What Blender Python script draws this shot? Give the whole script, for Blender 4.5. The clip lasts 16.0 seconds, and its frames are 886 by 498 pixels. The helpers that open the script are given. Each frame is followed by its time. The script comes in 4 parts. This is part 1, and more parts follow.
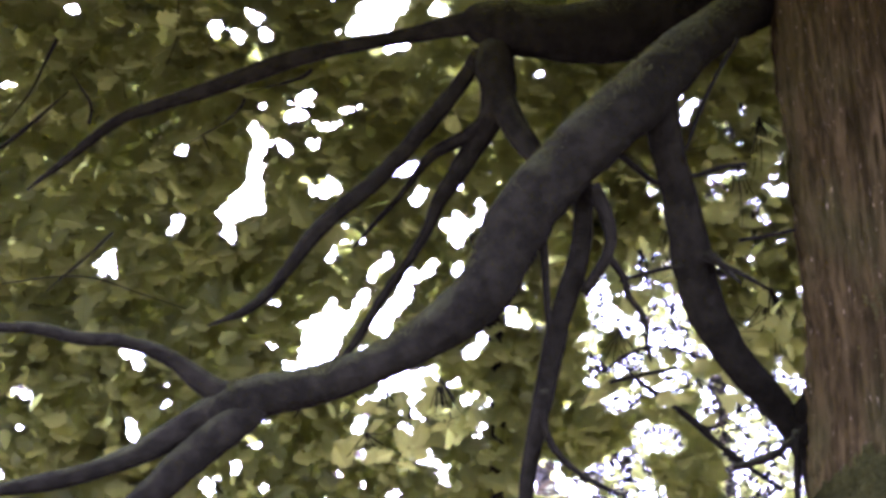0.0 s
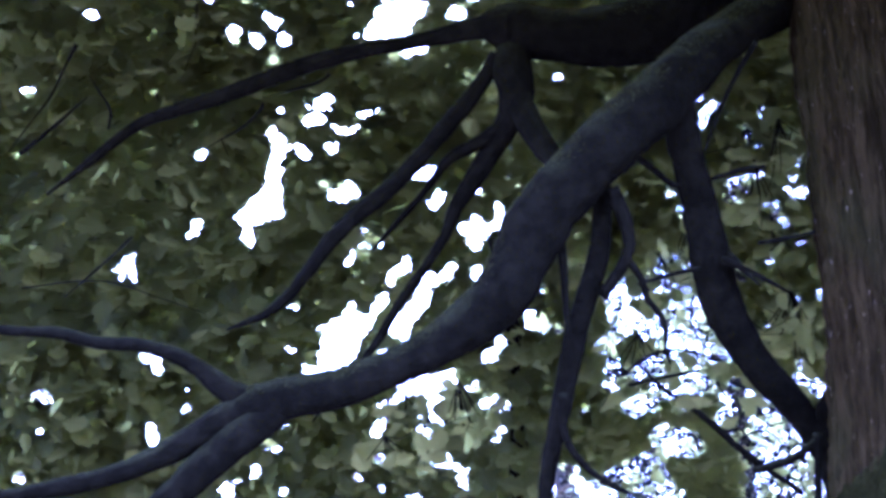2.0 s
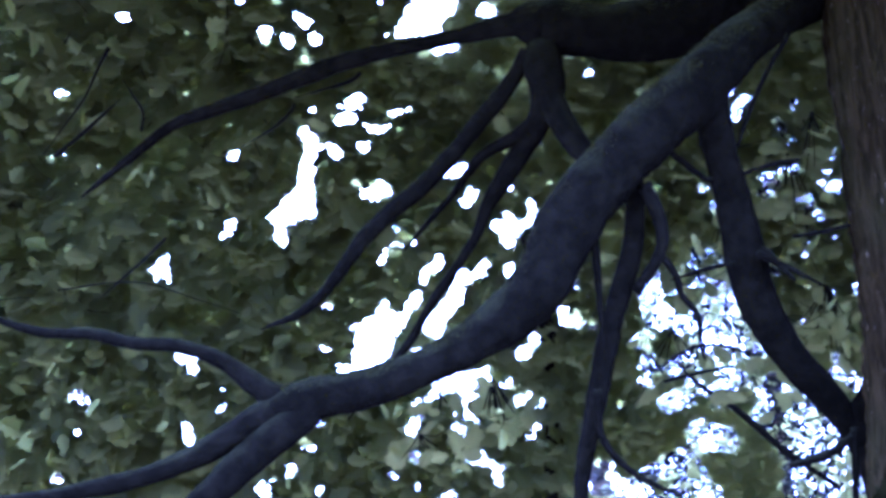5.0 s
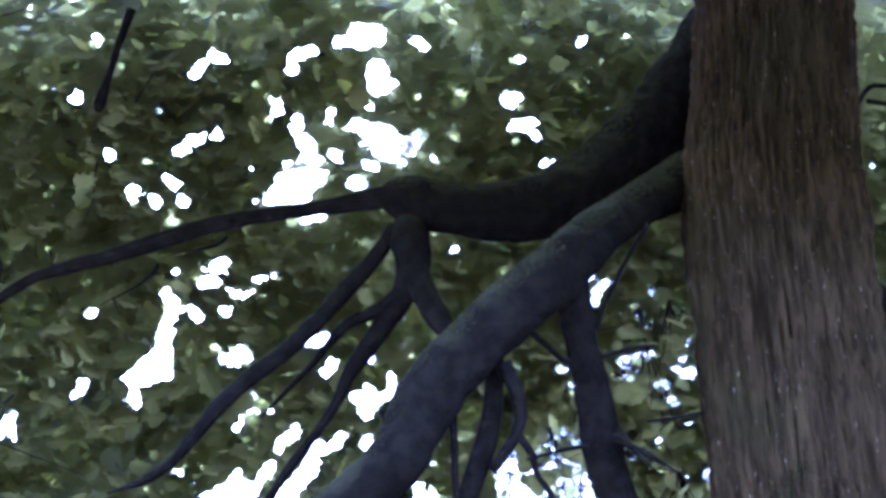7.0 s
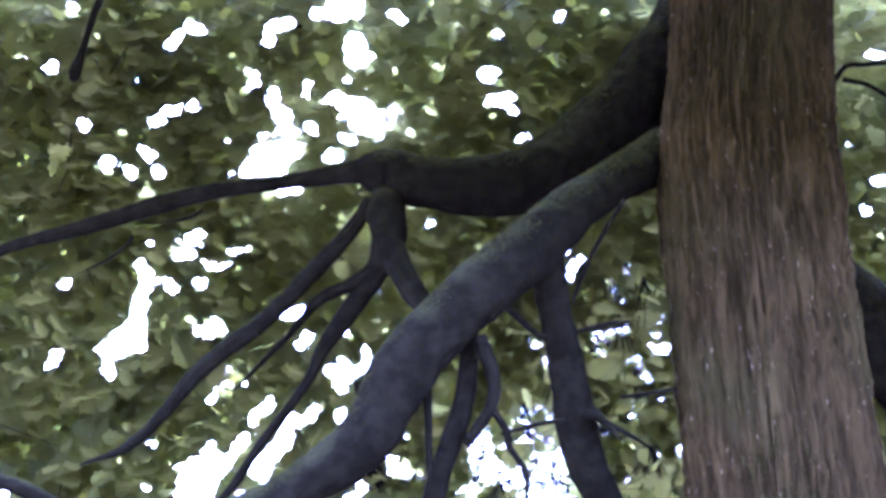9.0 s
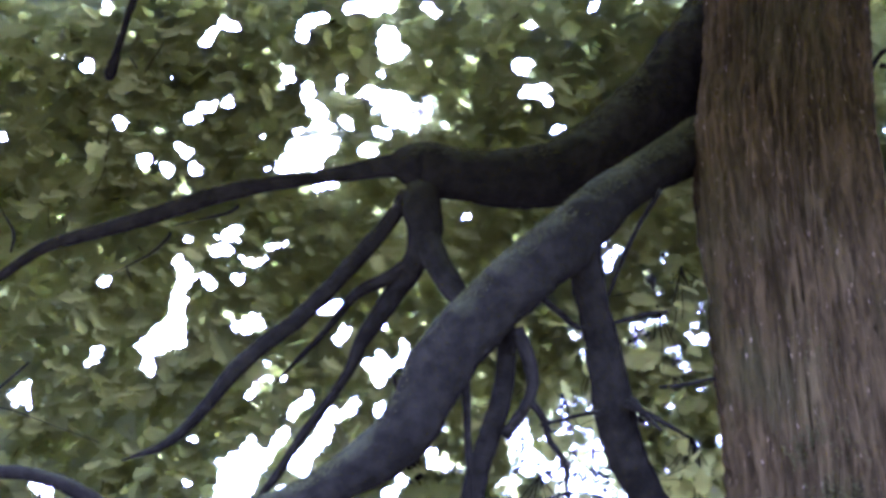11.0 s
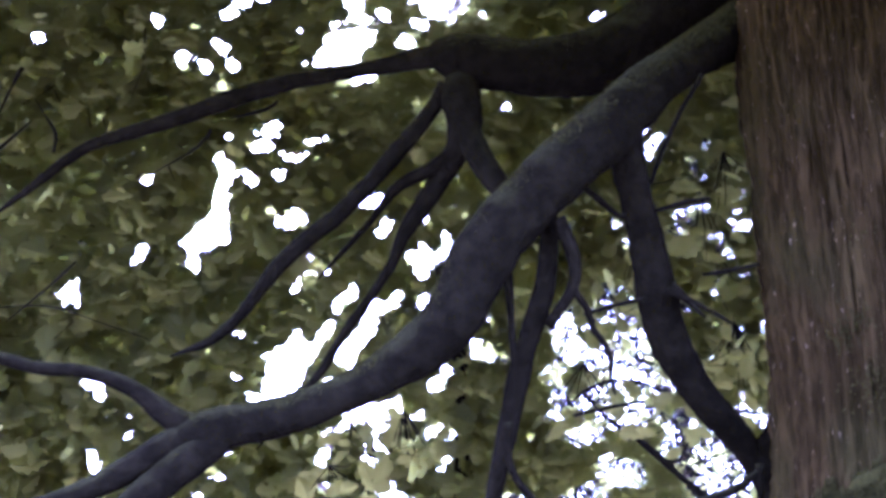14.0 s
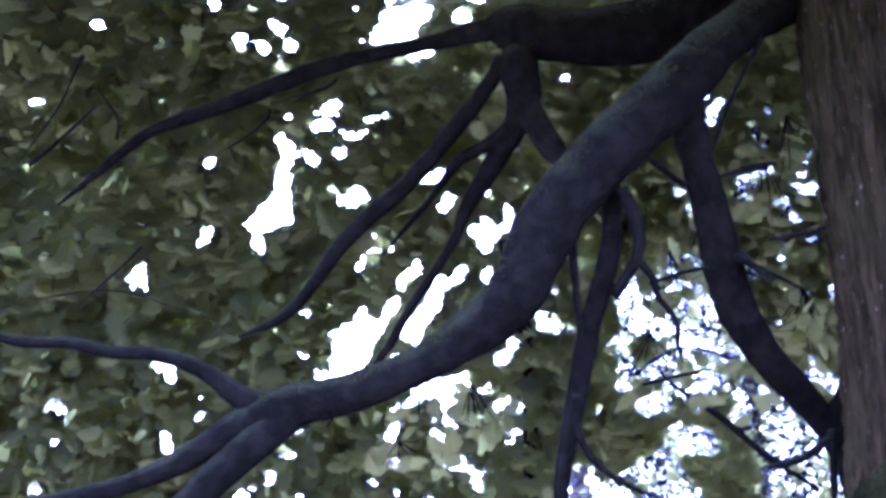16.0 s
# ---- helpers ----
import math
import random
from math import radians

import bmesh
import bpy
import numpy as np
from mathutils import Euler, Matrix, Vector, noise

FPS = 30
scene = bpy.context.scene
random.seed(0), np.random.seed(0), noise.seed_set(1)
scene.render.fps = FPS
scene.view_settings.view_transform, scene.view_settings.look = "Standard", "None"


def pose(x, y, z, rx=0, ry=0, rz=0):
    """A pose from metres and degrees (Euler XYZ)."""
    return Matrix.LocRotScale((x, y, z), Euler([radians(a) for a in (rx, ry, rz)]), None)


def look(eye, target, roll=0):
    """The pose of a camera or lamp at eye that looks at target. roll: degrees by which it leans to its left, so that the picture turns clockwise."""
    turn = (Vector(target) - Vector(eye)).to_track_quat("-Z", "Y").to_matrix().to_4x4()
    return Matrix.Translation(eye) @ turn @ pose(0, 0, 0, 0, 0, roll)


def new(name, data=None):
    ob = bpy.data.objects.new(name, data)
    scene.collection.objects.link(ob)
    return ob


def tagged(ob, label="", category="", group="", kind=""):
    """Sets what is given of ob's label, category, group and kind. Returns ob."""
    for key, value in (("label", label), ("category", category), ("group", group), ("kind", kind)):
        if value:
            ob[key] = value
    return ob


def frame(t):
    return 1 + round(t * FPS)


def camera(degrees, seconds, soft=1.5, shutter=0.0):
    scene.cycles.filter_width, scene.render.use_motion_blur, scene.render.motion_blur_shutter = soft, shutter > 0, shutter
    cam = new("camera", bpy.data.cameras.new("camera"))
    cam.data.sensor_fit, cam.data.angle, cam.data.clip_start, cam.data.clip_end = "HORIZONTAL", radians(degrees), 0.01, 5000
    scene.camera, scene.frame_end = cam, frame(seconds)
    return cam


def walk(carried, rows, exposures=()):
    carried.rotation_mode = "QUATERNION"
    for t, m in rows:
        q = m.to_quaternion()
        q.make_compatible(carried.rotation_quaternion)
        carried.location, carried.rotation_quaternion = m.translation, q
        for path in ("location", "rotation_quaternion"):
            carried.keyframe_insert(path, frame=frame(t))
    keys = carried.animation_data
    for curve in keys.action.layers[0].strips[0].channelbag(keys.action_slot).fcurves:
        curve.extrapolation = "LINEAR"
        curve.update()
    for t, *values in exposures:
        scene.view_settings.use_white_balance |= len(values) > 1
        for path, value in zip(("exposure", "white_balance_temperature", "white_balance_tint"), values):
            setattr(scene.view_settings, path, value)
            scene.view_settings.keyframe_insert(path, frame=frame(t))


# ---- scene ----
STAND = Vector((0.0, 0.0, 1.6))      # where the camera is held
PITCH = radians(21.0)                # slope of the main line of sight

cam = camera(34.83, 16.0, soft=3.5, shutter=0.3)

# ---- the walk: seconds, the spot looked at, roll ----
AIM = [
    (0.0, -0.132, 5.625, 3.684, -0.02),
    (0.5, -0.223, 5.613, 3.708, 0.31),
    (1.0, -0.264, 5.614, 3.701, 0.46),
    (1.5, -0.276, 5.613, 3.701, 0.50),
    (2.0, -0.210, 5.617, 3.698, 0.08),
    (2.5, -0.164, 5.629, 3.669, -0.15),
    (3.0, -0.157, 5.638, 3.645, -0.45),
    (5.3, -0.357, 5.605, 3.712, -0.03),
    (5.5, -0.290, 5.599, 3.738, 0.08),
    (6.0, 0.198, 5.542, 3.891, -0.52),
    (6.5, 0.212, 5.362, 4.284, -0.06),
    (7.0, 0.234, 5.324, 4.357, 0.32),
    (7.5, 0.361, 5.322, 4.348, -0.45),
    (8.0, 0.408, 5.358, 4.269, -0.74),
    (8.5, 0.400, 5.381, 4.225, -0.55),
    (9.0, 0.340, 5.368, 4.260, 0.39),
    (9.2, 0.268, 5.364, 4.276, 0.92),
    (11.3, 0.180, 5.400, 4.210, 0.27),
    (11.5, 0.198, 5.408, 4.191, 0.00),
    (12.0, 0.239, 5.439, 4.122, -0.44),
    (12.5, 0.237, 5.471, 4.052, -0.42),
    (13.0, 0.184, 5.505, 3.980, -0.69),
    (13.5, 0.069, 5.542, 3.898, -0.17),
    (14.0, 0.016, 5.578, 3.811, -0.13),
    (14.5, 0.000, 5.601, 3.750, 0.00),
    (15.0, -0.031, 5.608, 3.734, -0.00),
    (15.5, -0.132, 5.611, 3.721, -0.20),
    (16.0, -0.253, 5.611, 3.711, -0.90),
]
walk(cam, [(t, look(STAND, (x, y, z), roll)) for t, x, y, z, roll in AIM],
     exposures=[(0.0, 5.20, 4800, 52), (1.2, 4.65, 4550, 52), (2.0, 4.45, 3850, 52), (6.2, 4.45, 3650, 49), (7.2, 5.30, 3900, 50), (7.8, 5.75, 4100, 53),
                (9.0, 5.80, 4050, 53), (11.5, 5.65, 4100, 54), (13.0, 5.50, 4100, 57), (14.5, 4.80, 4350, 60), (15.2, 4.85, 4100, 60), (16.0, 4.80, 3900, 60)])

# ---- world and sun: bright overcast sky ----
world = bpy.data.worlds.new("overcast_sky")
scene.world = world
world.use_nodes = True
wn = world.node_tree
sky = wn.nodes.new("ShaderNodeTexSky")
sky.sky_type = 'NISHITA'
sky.sun_disc = False
sky.sun_elevation, sky.sun_rotation = radians(45), radians(-23)
sky.air_density, sky.dust_density, sky.ozone_density = 1.0, 4.0, 1.0
veil = wn.nodes.new("ShaderNodeHueSaturation")
veil.inputs["Saturation"].default_value = 0.15
wn.links.new(sky.outputs[0], veil.inputs["Color"])
wn.links.new(veil.outputs[0], wn.nodes["Background"].inputs["Color"])
wn.nodes["Background"].inputs["Strength"].default_value = 0.15

sun = new("sun", bpy.data.lights.new("sun", 'SUN'))
sun.data.energy, sun.data.angle, sun.data.color = 0.7, radians(25), (1.0, 0.96, 0.9)
sun.matrix_world = look((-5.0, 12.0, 13.0), (0, 0, 0))


# ---- materials ----
def shader(name):
    m = bpy.data.materials.new(name)
    m.use_nodes = True
    t = m.node_tree
    return m, t, t.nodes["Principled BSDF"]


def node(t, kind, **values):
    n = t.nodes.new(kind)
    for key, v in values.items():
        n.inputs[key.replace("_", " ")].default_value = v
    return n


def ramp(t, source, *stops):
    r = t.nodes.new("ShaderNodeValToRGB")
    el = r.color_ramp.elements
    while len(el) < len(stops):
        el.new(0.5)
    for e, (p, c) in zip(el, stops):
        e.position, e.color = p, (*c, 1)
    t.links.new(source, r.inputs[0])
    return r.outputs[0]


def mixed(t, factor, a, b):
    m = t.nodes.new("ShaderNodeMix")
    m.data_type = 'RGBA'
    for socket, v in ((m.inputs[0], factor), (m.inputs[6], a), (m.inputs[7], b)):
        if isinstance(v, (tuple, float)):
            socket.default_value = v if isinstance(v, float) else (*v, 1)
        else:
            t.links.new(v, socket)
    return m.outputs[2]


def noise_of(t, coords, scale, detail=4, stretch=None):
    n = node(t, "ShaderNodeTexNoise", Scale=scale, Detail=detail)
    if stretch:
        mp = t.nodes.new("ShaderNodeMapping")
        mp.inputs["Scale"].default_value = stretch
        t.links.new(coords, mp.inputs[0])
        coords = mp.outputs[0]
    t.links.new(coords, n.inputs["Vector"])
    return n.outputs["Fac"]


def bark(name, dark, pale, moss_from, moss_to, stretch, glints=0.0, furrows=14, algae=0.0):
    """Bark with furrows along the stem, moss on what faces up, and pale flecks for wet glints."""
    m, t, p = shader(name)
    co = t.nodes.new("ShaderNodeNewGeometry")
    place = co.outputs["Position"]
    grain = noise_of(t, place, furrows, 5, stretch)
    fine = noise_of(t, place, furrows * 2.6, 5, stretch)
    broad = noise_of(t, place, 1.7, 3)
    base = ramp(t, grain, (0.42, dark), (0.60, pale))
    base = mixed(t, ramp(t, fine, (0.4, (0, 0, 0)), (0.7, (0.35, 0.35, 0.35))), base, tuple(c * 1.35 for c in pale))
    base = mixed(t, ramp(t, broad, (0.4, (0, 0, 0)), (0.7, (0.45, 0.45, 0.45))), base, tuple(c * 0.6 for c in dark))
    if algae:
        film = noise_of(t, place, 2.6, 4, (1, 1, 0.5))
        base = mixed(t, ramp(t, film, (0.48, (0, 0, 0)), (0.72, (algae, algae, algae))), base, (0.026, 0.026, 0.0075))
    if glints:
        # wet glints painted as small pale flecks in the base colour
        fleck = noise_of(t, place, 75, 2, (1, 1, 0.22))
        base = mixed(t, ramp(t, fleck, (0.69, (0, 0, 0)), (0.77, (glints, glints, glints))), base, (0.26, 0.20, 0.13))
    split = t.nodes.new("ShaderNodeSeparateXYZ")
    t.links.new(co.outputs["Normal"], split.inputs[0])
    add = t.nodes.new("ShaderNodeMath")
    add.operation = 'MULTIPLY_ADD'
    t.links.new(noise_of(t, place, 6, 5), add.inputs[0])
    add.inputs[1].default_value = 1.6
    t.links.new(split.outputs["Z"], add.inputs[2])
    half = t.nodes.new("ShaderNodeMath")
    half.operation = 'MULTIPLY'
    t.links.new(add.outputs[0], half.inputs[0])
    half.inputs[1].default_value = 0.4
    cover = ramp(t, half.outputs[0], (moss_from * 0.4, (0, 0, 0)), (moss_to * 0.4, (1, 1, 1)))
    green = ramp(t, noise_of(t, place, 70, 3), (0.3, (0.014, 0.014, 0.007)), (0.7, (0.034, 0.033, 0.013)))
    t.links.new(mixed(t, cover, base, green), p.inputs["Base Color"])
    p.inputs["Roughness"].default_value = 0.95
    p.inputs["Specular IOR Level"].default_value = 0.01
    bump = node(t, "ShaderNodeBump", Strength=0.7, Distance=0.02)
    t.links.new(fine, bump.inputs["Height"])
    t.links.new(bump.outputs[0], p.inputs["Normal"])
    return m


def leafy(name, shade, light, thin, share=0.55):
    """A leaf: a matt upper side and a thin blade that lets light through."""
    m, t, p = shader(name)
    geo = t.nodes.new("ShaderNodeNewGeometry")
    place = geo.outputs["Position"]
    pick = t.nodes.new("ShaderNodeMath")
    pick.operation = 'MULTIPLY_ADD'
    t.links.new(geo.outputs["Random Per Island"], pick.inputs[0])
    pick.inputs[1].default_value = 0.6
    t.links.new(noise_of(t, place, 1.3, 2), pick.inputs[2])
    tone = ramp(t, pick.outputs[0], (0.45, shade), (1.05, light))
    vein = noise_of(t, place, 40, 3)
    tone = mixed(t, ramp(t, vein, (0.35, (0.15, 0.15, 0.15)), (0.65, (0, 0, 0))), tone, tuple(c * 0.6 for c in shade))
    t.links.new(tone, p.inputs["Base Color"])
    p.inputs["Roughness"].default_value = 0.5
    p.inputs["Specular IOR Level"].default_value = 0.1
    tr = t.nodes.new("ShaderNodeBsdfTranslucent")
    glow = mixed(t, geo.outputs["Random Per Island"], tuple(c * 0.86 for c in thin), thin)
    t.links.new(glow, tr.inputs["Color"])
    mix = t.nodes.new("ShaderNodeMixShader")
    mix.inputs[0].default_value = share
    t.links.new(p.outputs[0], mix.inputs[1])
    t.links.new(tr.outputs[0], mix.inputs[2])
    t.links.new(mix.outputs[0], t.nodes["Material Output"].inputs["Surface"])
    return m


def plain(name, a, b, scale, rough=0.9):
    m, t, p = shader(name)
    co = t.nodes.new("ShaderNodeNewGeometry").outputs["Position"]
    wide, fine = noise_of(t, co, scale, 4), noise_of(t, co, scale * 9, 4)
    tone = ramp(t, wide, (0.3, a), (0.7, b))
    tone = mixed(t, ramp(t, fine, (0.4, (0, 0, 0)), (0.7, (0.6, 0.6, 0.6))), tone, tuple(c * 1.4 for c in b))
    t.links.new(tone, p.inputs["Base Color"])
    p.inputs["Roughness"].default_value = rough
    p.inputs["Specular IOR Level"].default_value = 0.05
    bump = node(t, "ShaderNodeBump", Strength=0.6, Distance=0.03)
    t.links.new(fine, bump.inputs["Height"])
    t.links.new(bump.outputs[0], p.inputs["Normal"])
    return m


TRUNK_BARK = bark("furrowed_bark", (0.0150, 0.0104, 0.0038), (0.0440, 0.0300, 0.0108), 1.75, 2.1, (1, 1, 0.13), 0.6, 22, 0.5)
# near-black: the shade on the limbs' undersides is put into this bark's colour
SHADED_BARK = bark("shade_darkened_bark", (0.0058, 0.0049, 0.0030), (0.0110, 0.0094, 0.0056), 0.98, 1.70, (1, 1, 1))
FAR_BARK = bark("far_bark", (0.05, 0.045, 0.04), (0.12, 0.11, 0.10), 1.9, 2.2, (1, 1, 0.2))
MOSS = plain("moss", (0.022, 0.022, 0.006), (0.050, 0.048, 0.012), 9.0)
TRUNK_MOSS = plain("trunk_moss", (0.014, 0.014, 0.0035), (0.040, 0.037, 0.009), 9.0)
LEAF = leafy("oak_leaf", (0.045, 0.047, 0.015), (0.057, 0.059, 0.017), (0.525, 0.525, 0.130), 0.76)
FAR_LEAF = leafy("far_leaf", (0.035, 0.036, 0.020), (0.07, 0.068, 0.036), (0.24, 0.25, 0.13))
NEEDLE = plain("fine_twigs", (0.09, 0.068, 0.036), (0.17, 0.13, 0.07), 2.0)
LITTER = plain("leaf_litter", (0.075, 0.066, 0.050), (0.135, 0.115, 0.085), 0.8)


# ---- building helpers ----
def thing(name, base, label, category, group=""):
    ob = new(name)
    ob.location = base
    ob.empty_display_size = 0.3
    return tagged(ob, label, category, group)


def part(name, mesh, material, parent, label="", kind=""):
    """Links a mesh in world coordinates as one part of a thing."""
    if not mesh.materials:
        mesh.materials.append(material)
    ob = new(name, mesh)
    top = parent
    while top.parent:
        top = top.parent
    ob.parent = parent
    ob.matrix_parent_inverse = Matrix.Translation(-top.location) if parent is top else Matrix.Identity(4)
    return tagged(ob, label=label, kind=kind)


def spline(nodes, step):
    """Points and radii along a smooth curve through nodes (x, y, z, radius)."""
    p = np.array(nodes, float)
    p = np.vstack([2 * p[0] - p[1], p, 2 * p[-1] - p[-2]])
    out = []
    for a, b, c, d in zip(p, p[1:], p[2:], p[3:]):
        n = max(2, int(np.linalg.norm(c[:3] - b[:3]) / step))
        for s in np.arange(n) / n:
            out.append(0.5 * (2 * b + (c - a) * s + (2 * a - 5 * b + 4 * c - d) * s * s + (3 * b - a - 3 * c + d) * s ** 3))
    out.append(p[-2])
    out = np.array(out)
    out[:, 3] = np.maximum(out[:, 3], 0.002)
    return out


def frames_along(pts):
    """Two axes across a curve at each of its points."""
    tan = np.gradient(pts[:, :3], axis=0)
    tan /= np.linalg.norm(tan, axis=1)[:, None] + 1e-9
    side = np.cross(tan[0], (0.3, 0.9, 0.2))
    sides = []
    for t in tan:
        side = side - t * (side @ t)
        side /= np.linalg.norm(side) + 1e-9
        sides.append(side)
    sides = np.array(sides)
    return sides, np.cross(tan, sides)


def smooth(mesh):
    mesh.polygons.foreach_set("use_smooth", np.ones(len(mesh.polygons), bool))
    mesh.update()
    return mesh


def tube(name, nodes, sides=20, step=0.04, rough=0.08, size=5.0, furrow=0.0):
    """A knotty tapered stem with closed ends. furrow: depth in metres of ridges along it."""
    pts = spline(nodes, step)
    a, b = frames_along(pts)
    verts, faces = [], []
    for i, (x, y, z, r) in enumerate(pts):
        for k in range(sides):
            w = 2 * math.pi * k / sides
            d = a[i] * math.cos(w) + b[i] * math.sin(w)
            v = Vector((x, y, z)) + Vector(d) * r
            q = 1 + rough * noise.noise(v * size) + 0.5 * rough * noise.noise(v * size * 3.1) + 0.4 * rough * noise.noise(v * size * 8.3)
            extra = 0.0
            if furrow:
                bend = 0.10 * noise.noise(Vector((d[0] * 3, d[1] * 3, z * 1.4)))
                g = noise.noise(Vector((d[0] * 13 + bend * 4, d[1] * 13 - bend * 4, z * 1.5)))
                f = noise.noise(Vector((d[0] * 25, d[1] * 25, z * 3.6 + 9)))
                h = noise.noise(Vector((d[0] * 30, d[1] * 30, z * 16)))
                extra = furrow * (0.5 - max(0, 1 - abs(g) / 0.20) - 0.7 * max(0, 1 - abs(f) / 0.22) + 0.5 * h)
            verts.append(Vector((x, y, z)) + Vector(d) * (r * q + extra))
    n = len(pts)
    for i in range(n - 1):
        for k in range(sides):
            m = (k + 1) % sides
            faces.append((i * sides + k, i * sides + m, (i + 1) * sides + m, (i + 1) * sides + k))
    faces.append(tuple(range(sides))[::-1])
    faces.append(tuple(range((n - 1) * sides, n * sides)))
    mesh = bpy.data.meshes.new(name)
    mesh.from_pydata([tuple(v) for v in verts], [], faces)
    return smooth(mesh)


def thin_stems(name, stems, sides=4):
    """Many thin tapered stems in one mesh; each is an array of rows x, y, z, radius."""
    verts, faces, base = [], [], 0
    w = 2 * np.pi * np.arange(sides) / sides
    for n in sorted({len(s) for s in stems}):
        pts = np.array([s for s in stems if len(s) == n])
        tan = pts[:, -1, :3] - pts[:, 0, :3]
        tan /= np.linalg.norm(tan, axis=1)[:, None] + 1e-9
        a = np.cross(tan, (0.31, 0.87, 0.38))
        a /= np.linalg.norm(a, axis=1)[:, None] + 1e-9
        b = np.cross(tan, a)
        across = a[:, None, None] * np.cos(w)[None, None, :, None] + b[:, None, None] * np.sin(w)[None, None, :, None]
        verts.append((pts[:, :, None, :3] + pts[:, :, None, 3:] * across).reshape(-1, 3))
        s, i, k = np.meshgrid(np.arange(len(pts)), np.arange(n - 1), np.arange(sides), indexing="ij")
        m, o = (k + 1) % sides, base + s * n * sides
        faces.append(np.stack([o + i * sides + k, o + i * sides + m, o + (i + 1) * sides + m, o + (i + 1) * sides + k], -1).reshape(-1, 4))
        base += len(pts) * n * sides
    mesh = bpy.data.meshes.new(name)
    mesh.from_pydata(np.vstack(verts).tolist(), [], np.vstack(faces).tolist())
    return smooth(mesh)


# one lobed leaf, a unit long: base at the origin, tip at +y, folded along its rib
HALF = [(0.03, 0.08), (0.15, 0.18), (0.13, 0.30), (0.30, 0.42), (0.22, 0.54), (0.37, 0.68), (0.23, 0.79), (0.20, 0.92)]
LOBED = np.array([(0, -0.12, 0), (0, 1, 0.02)] + [(x, y, 0.20 * x) for x, y in HALF] + [(-x, y, 0.20 * x) for x, y in HALF])
LOBED_FACES = [(0, *range(2, 10), 1), (1, *range(17, 9, -1), 0)]
OVAL = np.array([(0, 0, 0), (0.32, 0.40, 0.05), (0.28, 0.75, 0.04), (0, 1, 0), (-0.28, 0.75, 0.04), (-0.32, 0.40, 0.05)])
OVAL_FACES = [(0, 1, 2, 3), (0, 3, 4, 5)]


def turned(n, rng, droop=0.35):
    """Random leaf axes: blades lie in one loose mosaic, turned to the open side, and hang a little."""
    face = np.array((0, -0.93, 0.37))
    y = rng.normal(size=(n, 3)) * (1, 1, 0.7) + (0, 0, -droop)
    y -= 0.5 * (y @ face)[:, None] * face
    y /= np.linalg.norm(y, axis=1)[:, None]
    up = rng.normal(size=(n, 3)) * 0.30 + face
    x = np.cross(y, up)
    x /= np.linalg.norm(x, axis=1)[:, None]
    return x, y, np.cross(x, y)


def leaf_cloud(name, places, sizes, rng, shape=LOBED, shape_faces=LOBED_FACES, axes=None):
    n = len(places)
    x, y, z = axes or turned(n, rng)
    v = (places[:, None] + sizes[:, None, None] * (shape[None, :, :1] * x[:, None] + (shape[None, :, 1:2] - 0.45) * y[:, None]
                                                   + shape[None, :, 2:] * z[:, None]))
    faces = []
    off = (np.arange(n) * len(shape))[:, None]
    for f in shape_faces:
        faces.extend((off + np.array(f)[None]).tolist())
    mesh = bpy.data.meshes.new(name)
    mesh.from_pydata(v.reshape(-1, 3).tolist(), [], faces)
    mesh.update()
    return mesh


# ---- ground ----
bm = bmesh.new()
rings = [0.0, 2, 4, 6, 9, 13, 20, 35, 60, 120, 300, 900, 2500]
for r in rings:
    for k in range(48 if r else 1):
        w = 2 * math.pi * k / 48
        h = 0.12 * noise.noise(Vector((r * math.cos(w) * 0.3, r * math.sin(w) * 0.3, 0))) if r < 40 else 0.0
        bm.verts.new((r * math.cos(w), r * math.sin(w) + 4, h))
bm.verts.ensure_lookup_table()
for k in range(48):
    bm.faces.new((bm.verts[0], bm.verts[1 + k], bm.verts[1 + (k + 1) % 48]))
for i in range(len(rings) - 2):
    for k in range(48):
        a, b = 1 + i * 48, 1 + (i + 1) * 48
        bm.faces.new((bm.verts[a + k], bm.verts[b + k], bm.verts[b + (k + 1) % 48], bm.verts[a + (k + 1) % 48]))
ground_mesh = bpy.data.meshes.new("ground")
bm.to_mesh(ground_mesh)
bm.free()
ground_mesh.materials.append(LITTER)
tagged(new("ground", smooth(ground_mesh)), "brown forest floor covered with leaf litter", "ground", kind="structure")

# ---- the main tree ----
tree = thing("oak_tree", (1.83, 5.74, 0.0), "large old oak with furrowed brown bark and mossy limbs", "tree")
TRUNK = [(1.86, 5.76, -0.15, 0.80), (1.85, 5.75, 0.25, 0.66), (1.84, 5.74, 0.8, 0.55), (1.82, 5.72, 1.6, 0.49), (1.81, 5.71, 2.2, 0.465), (1.81, 5.70, 2.67, 0.445),
         (1.80, 5.68, 2.99, 0.420), (1.80, 5.66, 3.32, 0.407), (1.79, 5.64, 3.66, 0.398), (1.78, 5.62, 4.05, 0.394),
         (1.77, 5.62, 4.40, 0.398), (1.775, 5.63, 4.66, 0.409), (1.785, 5.64, 4.90, 0.405), (1.815, 5.64, 5.17, 0.385),
         (1.86, 5.64, 5.60, 0.375), (1.90, 5.60, 6.29, 0.36), (1.9, 5.6, 8.0, 0.27), (1.85, 5.7, 10.5, 0.16), (1.9, 5.8, 13.0, 0.04)]
part("trunk", tube("trunk", TRUNK, 360, 0.023, 0.03, 2.0, 0.032), TRUNK_BARK, tree, "furrowed grey-brown trunk")

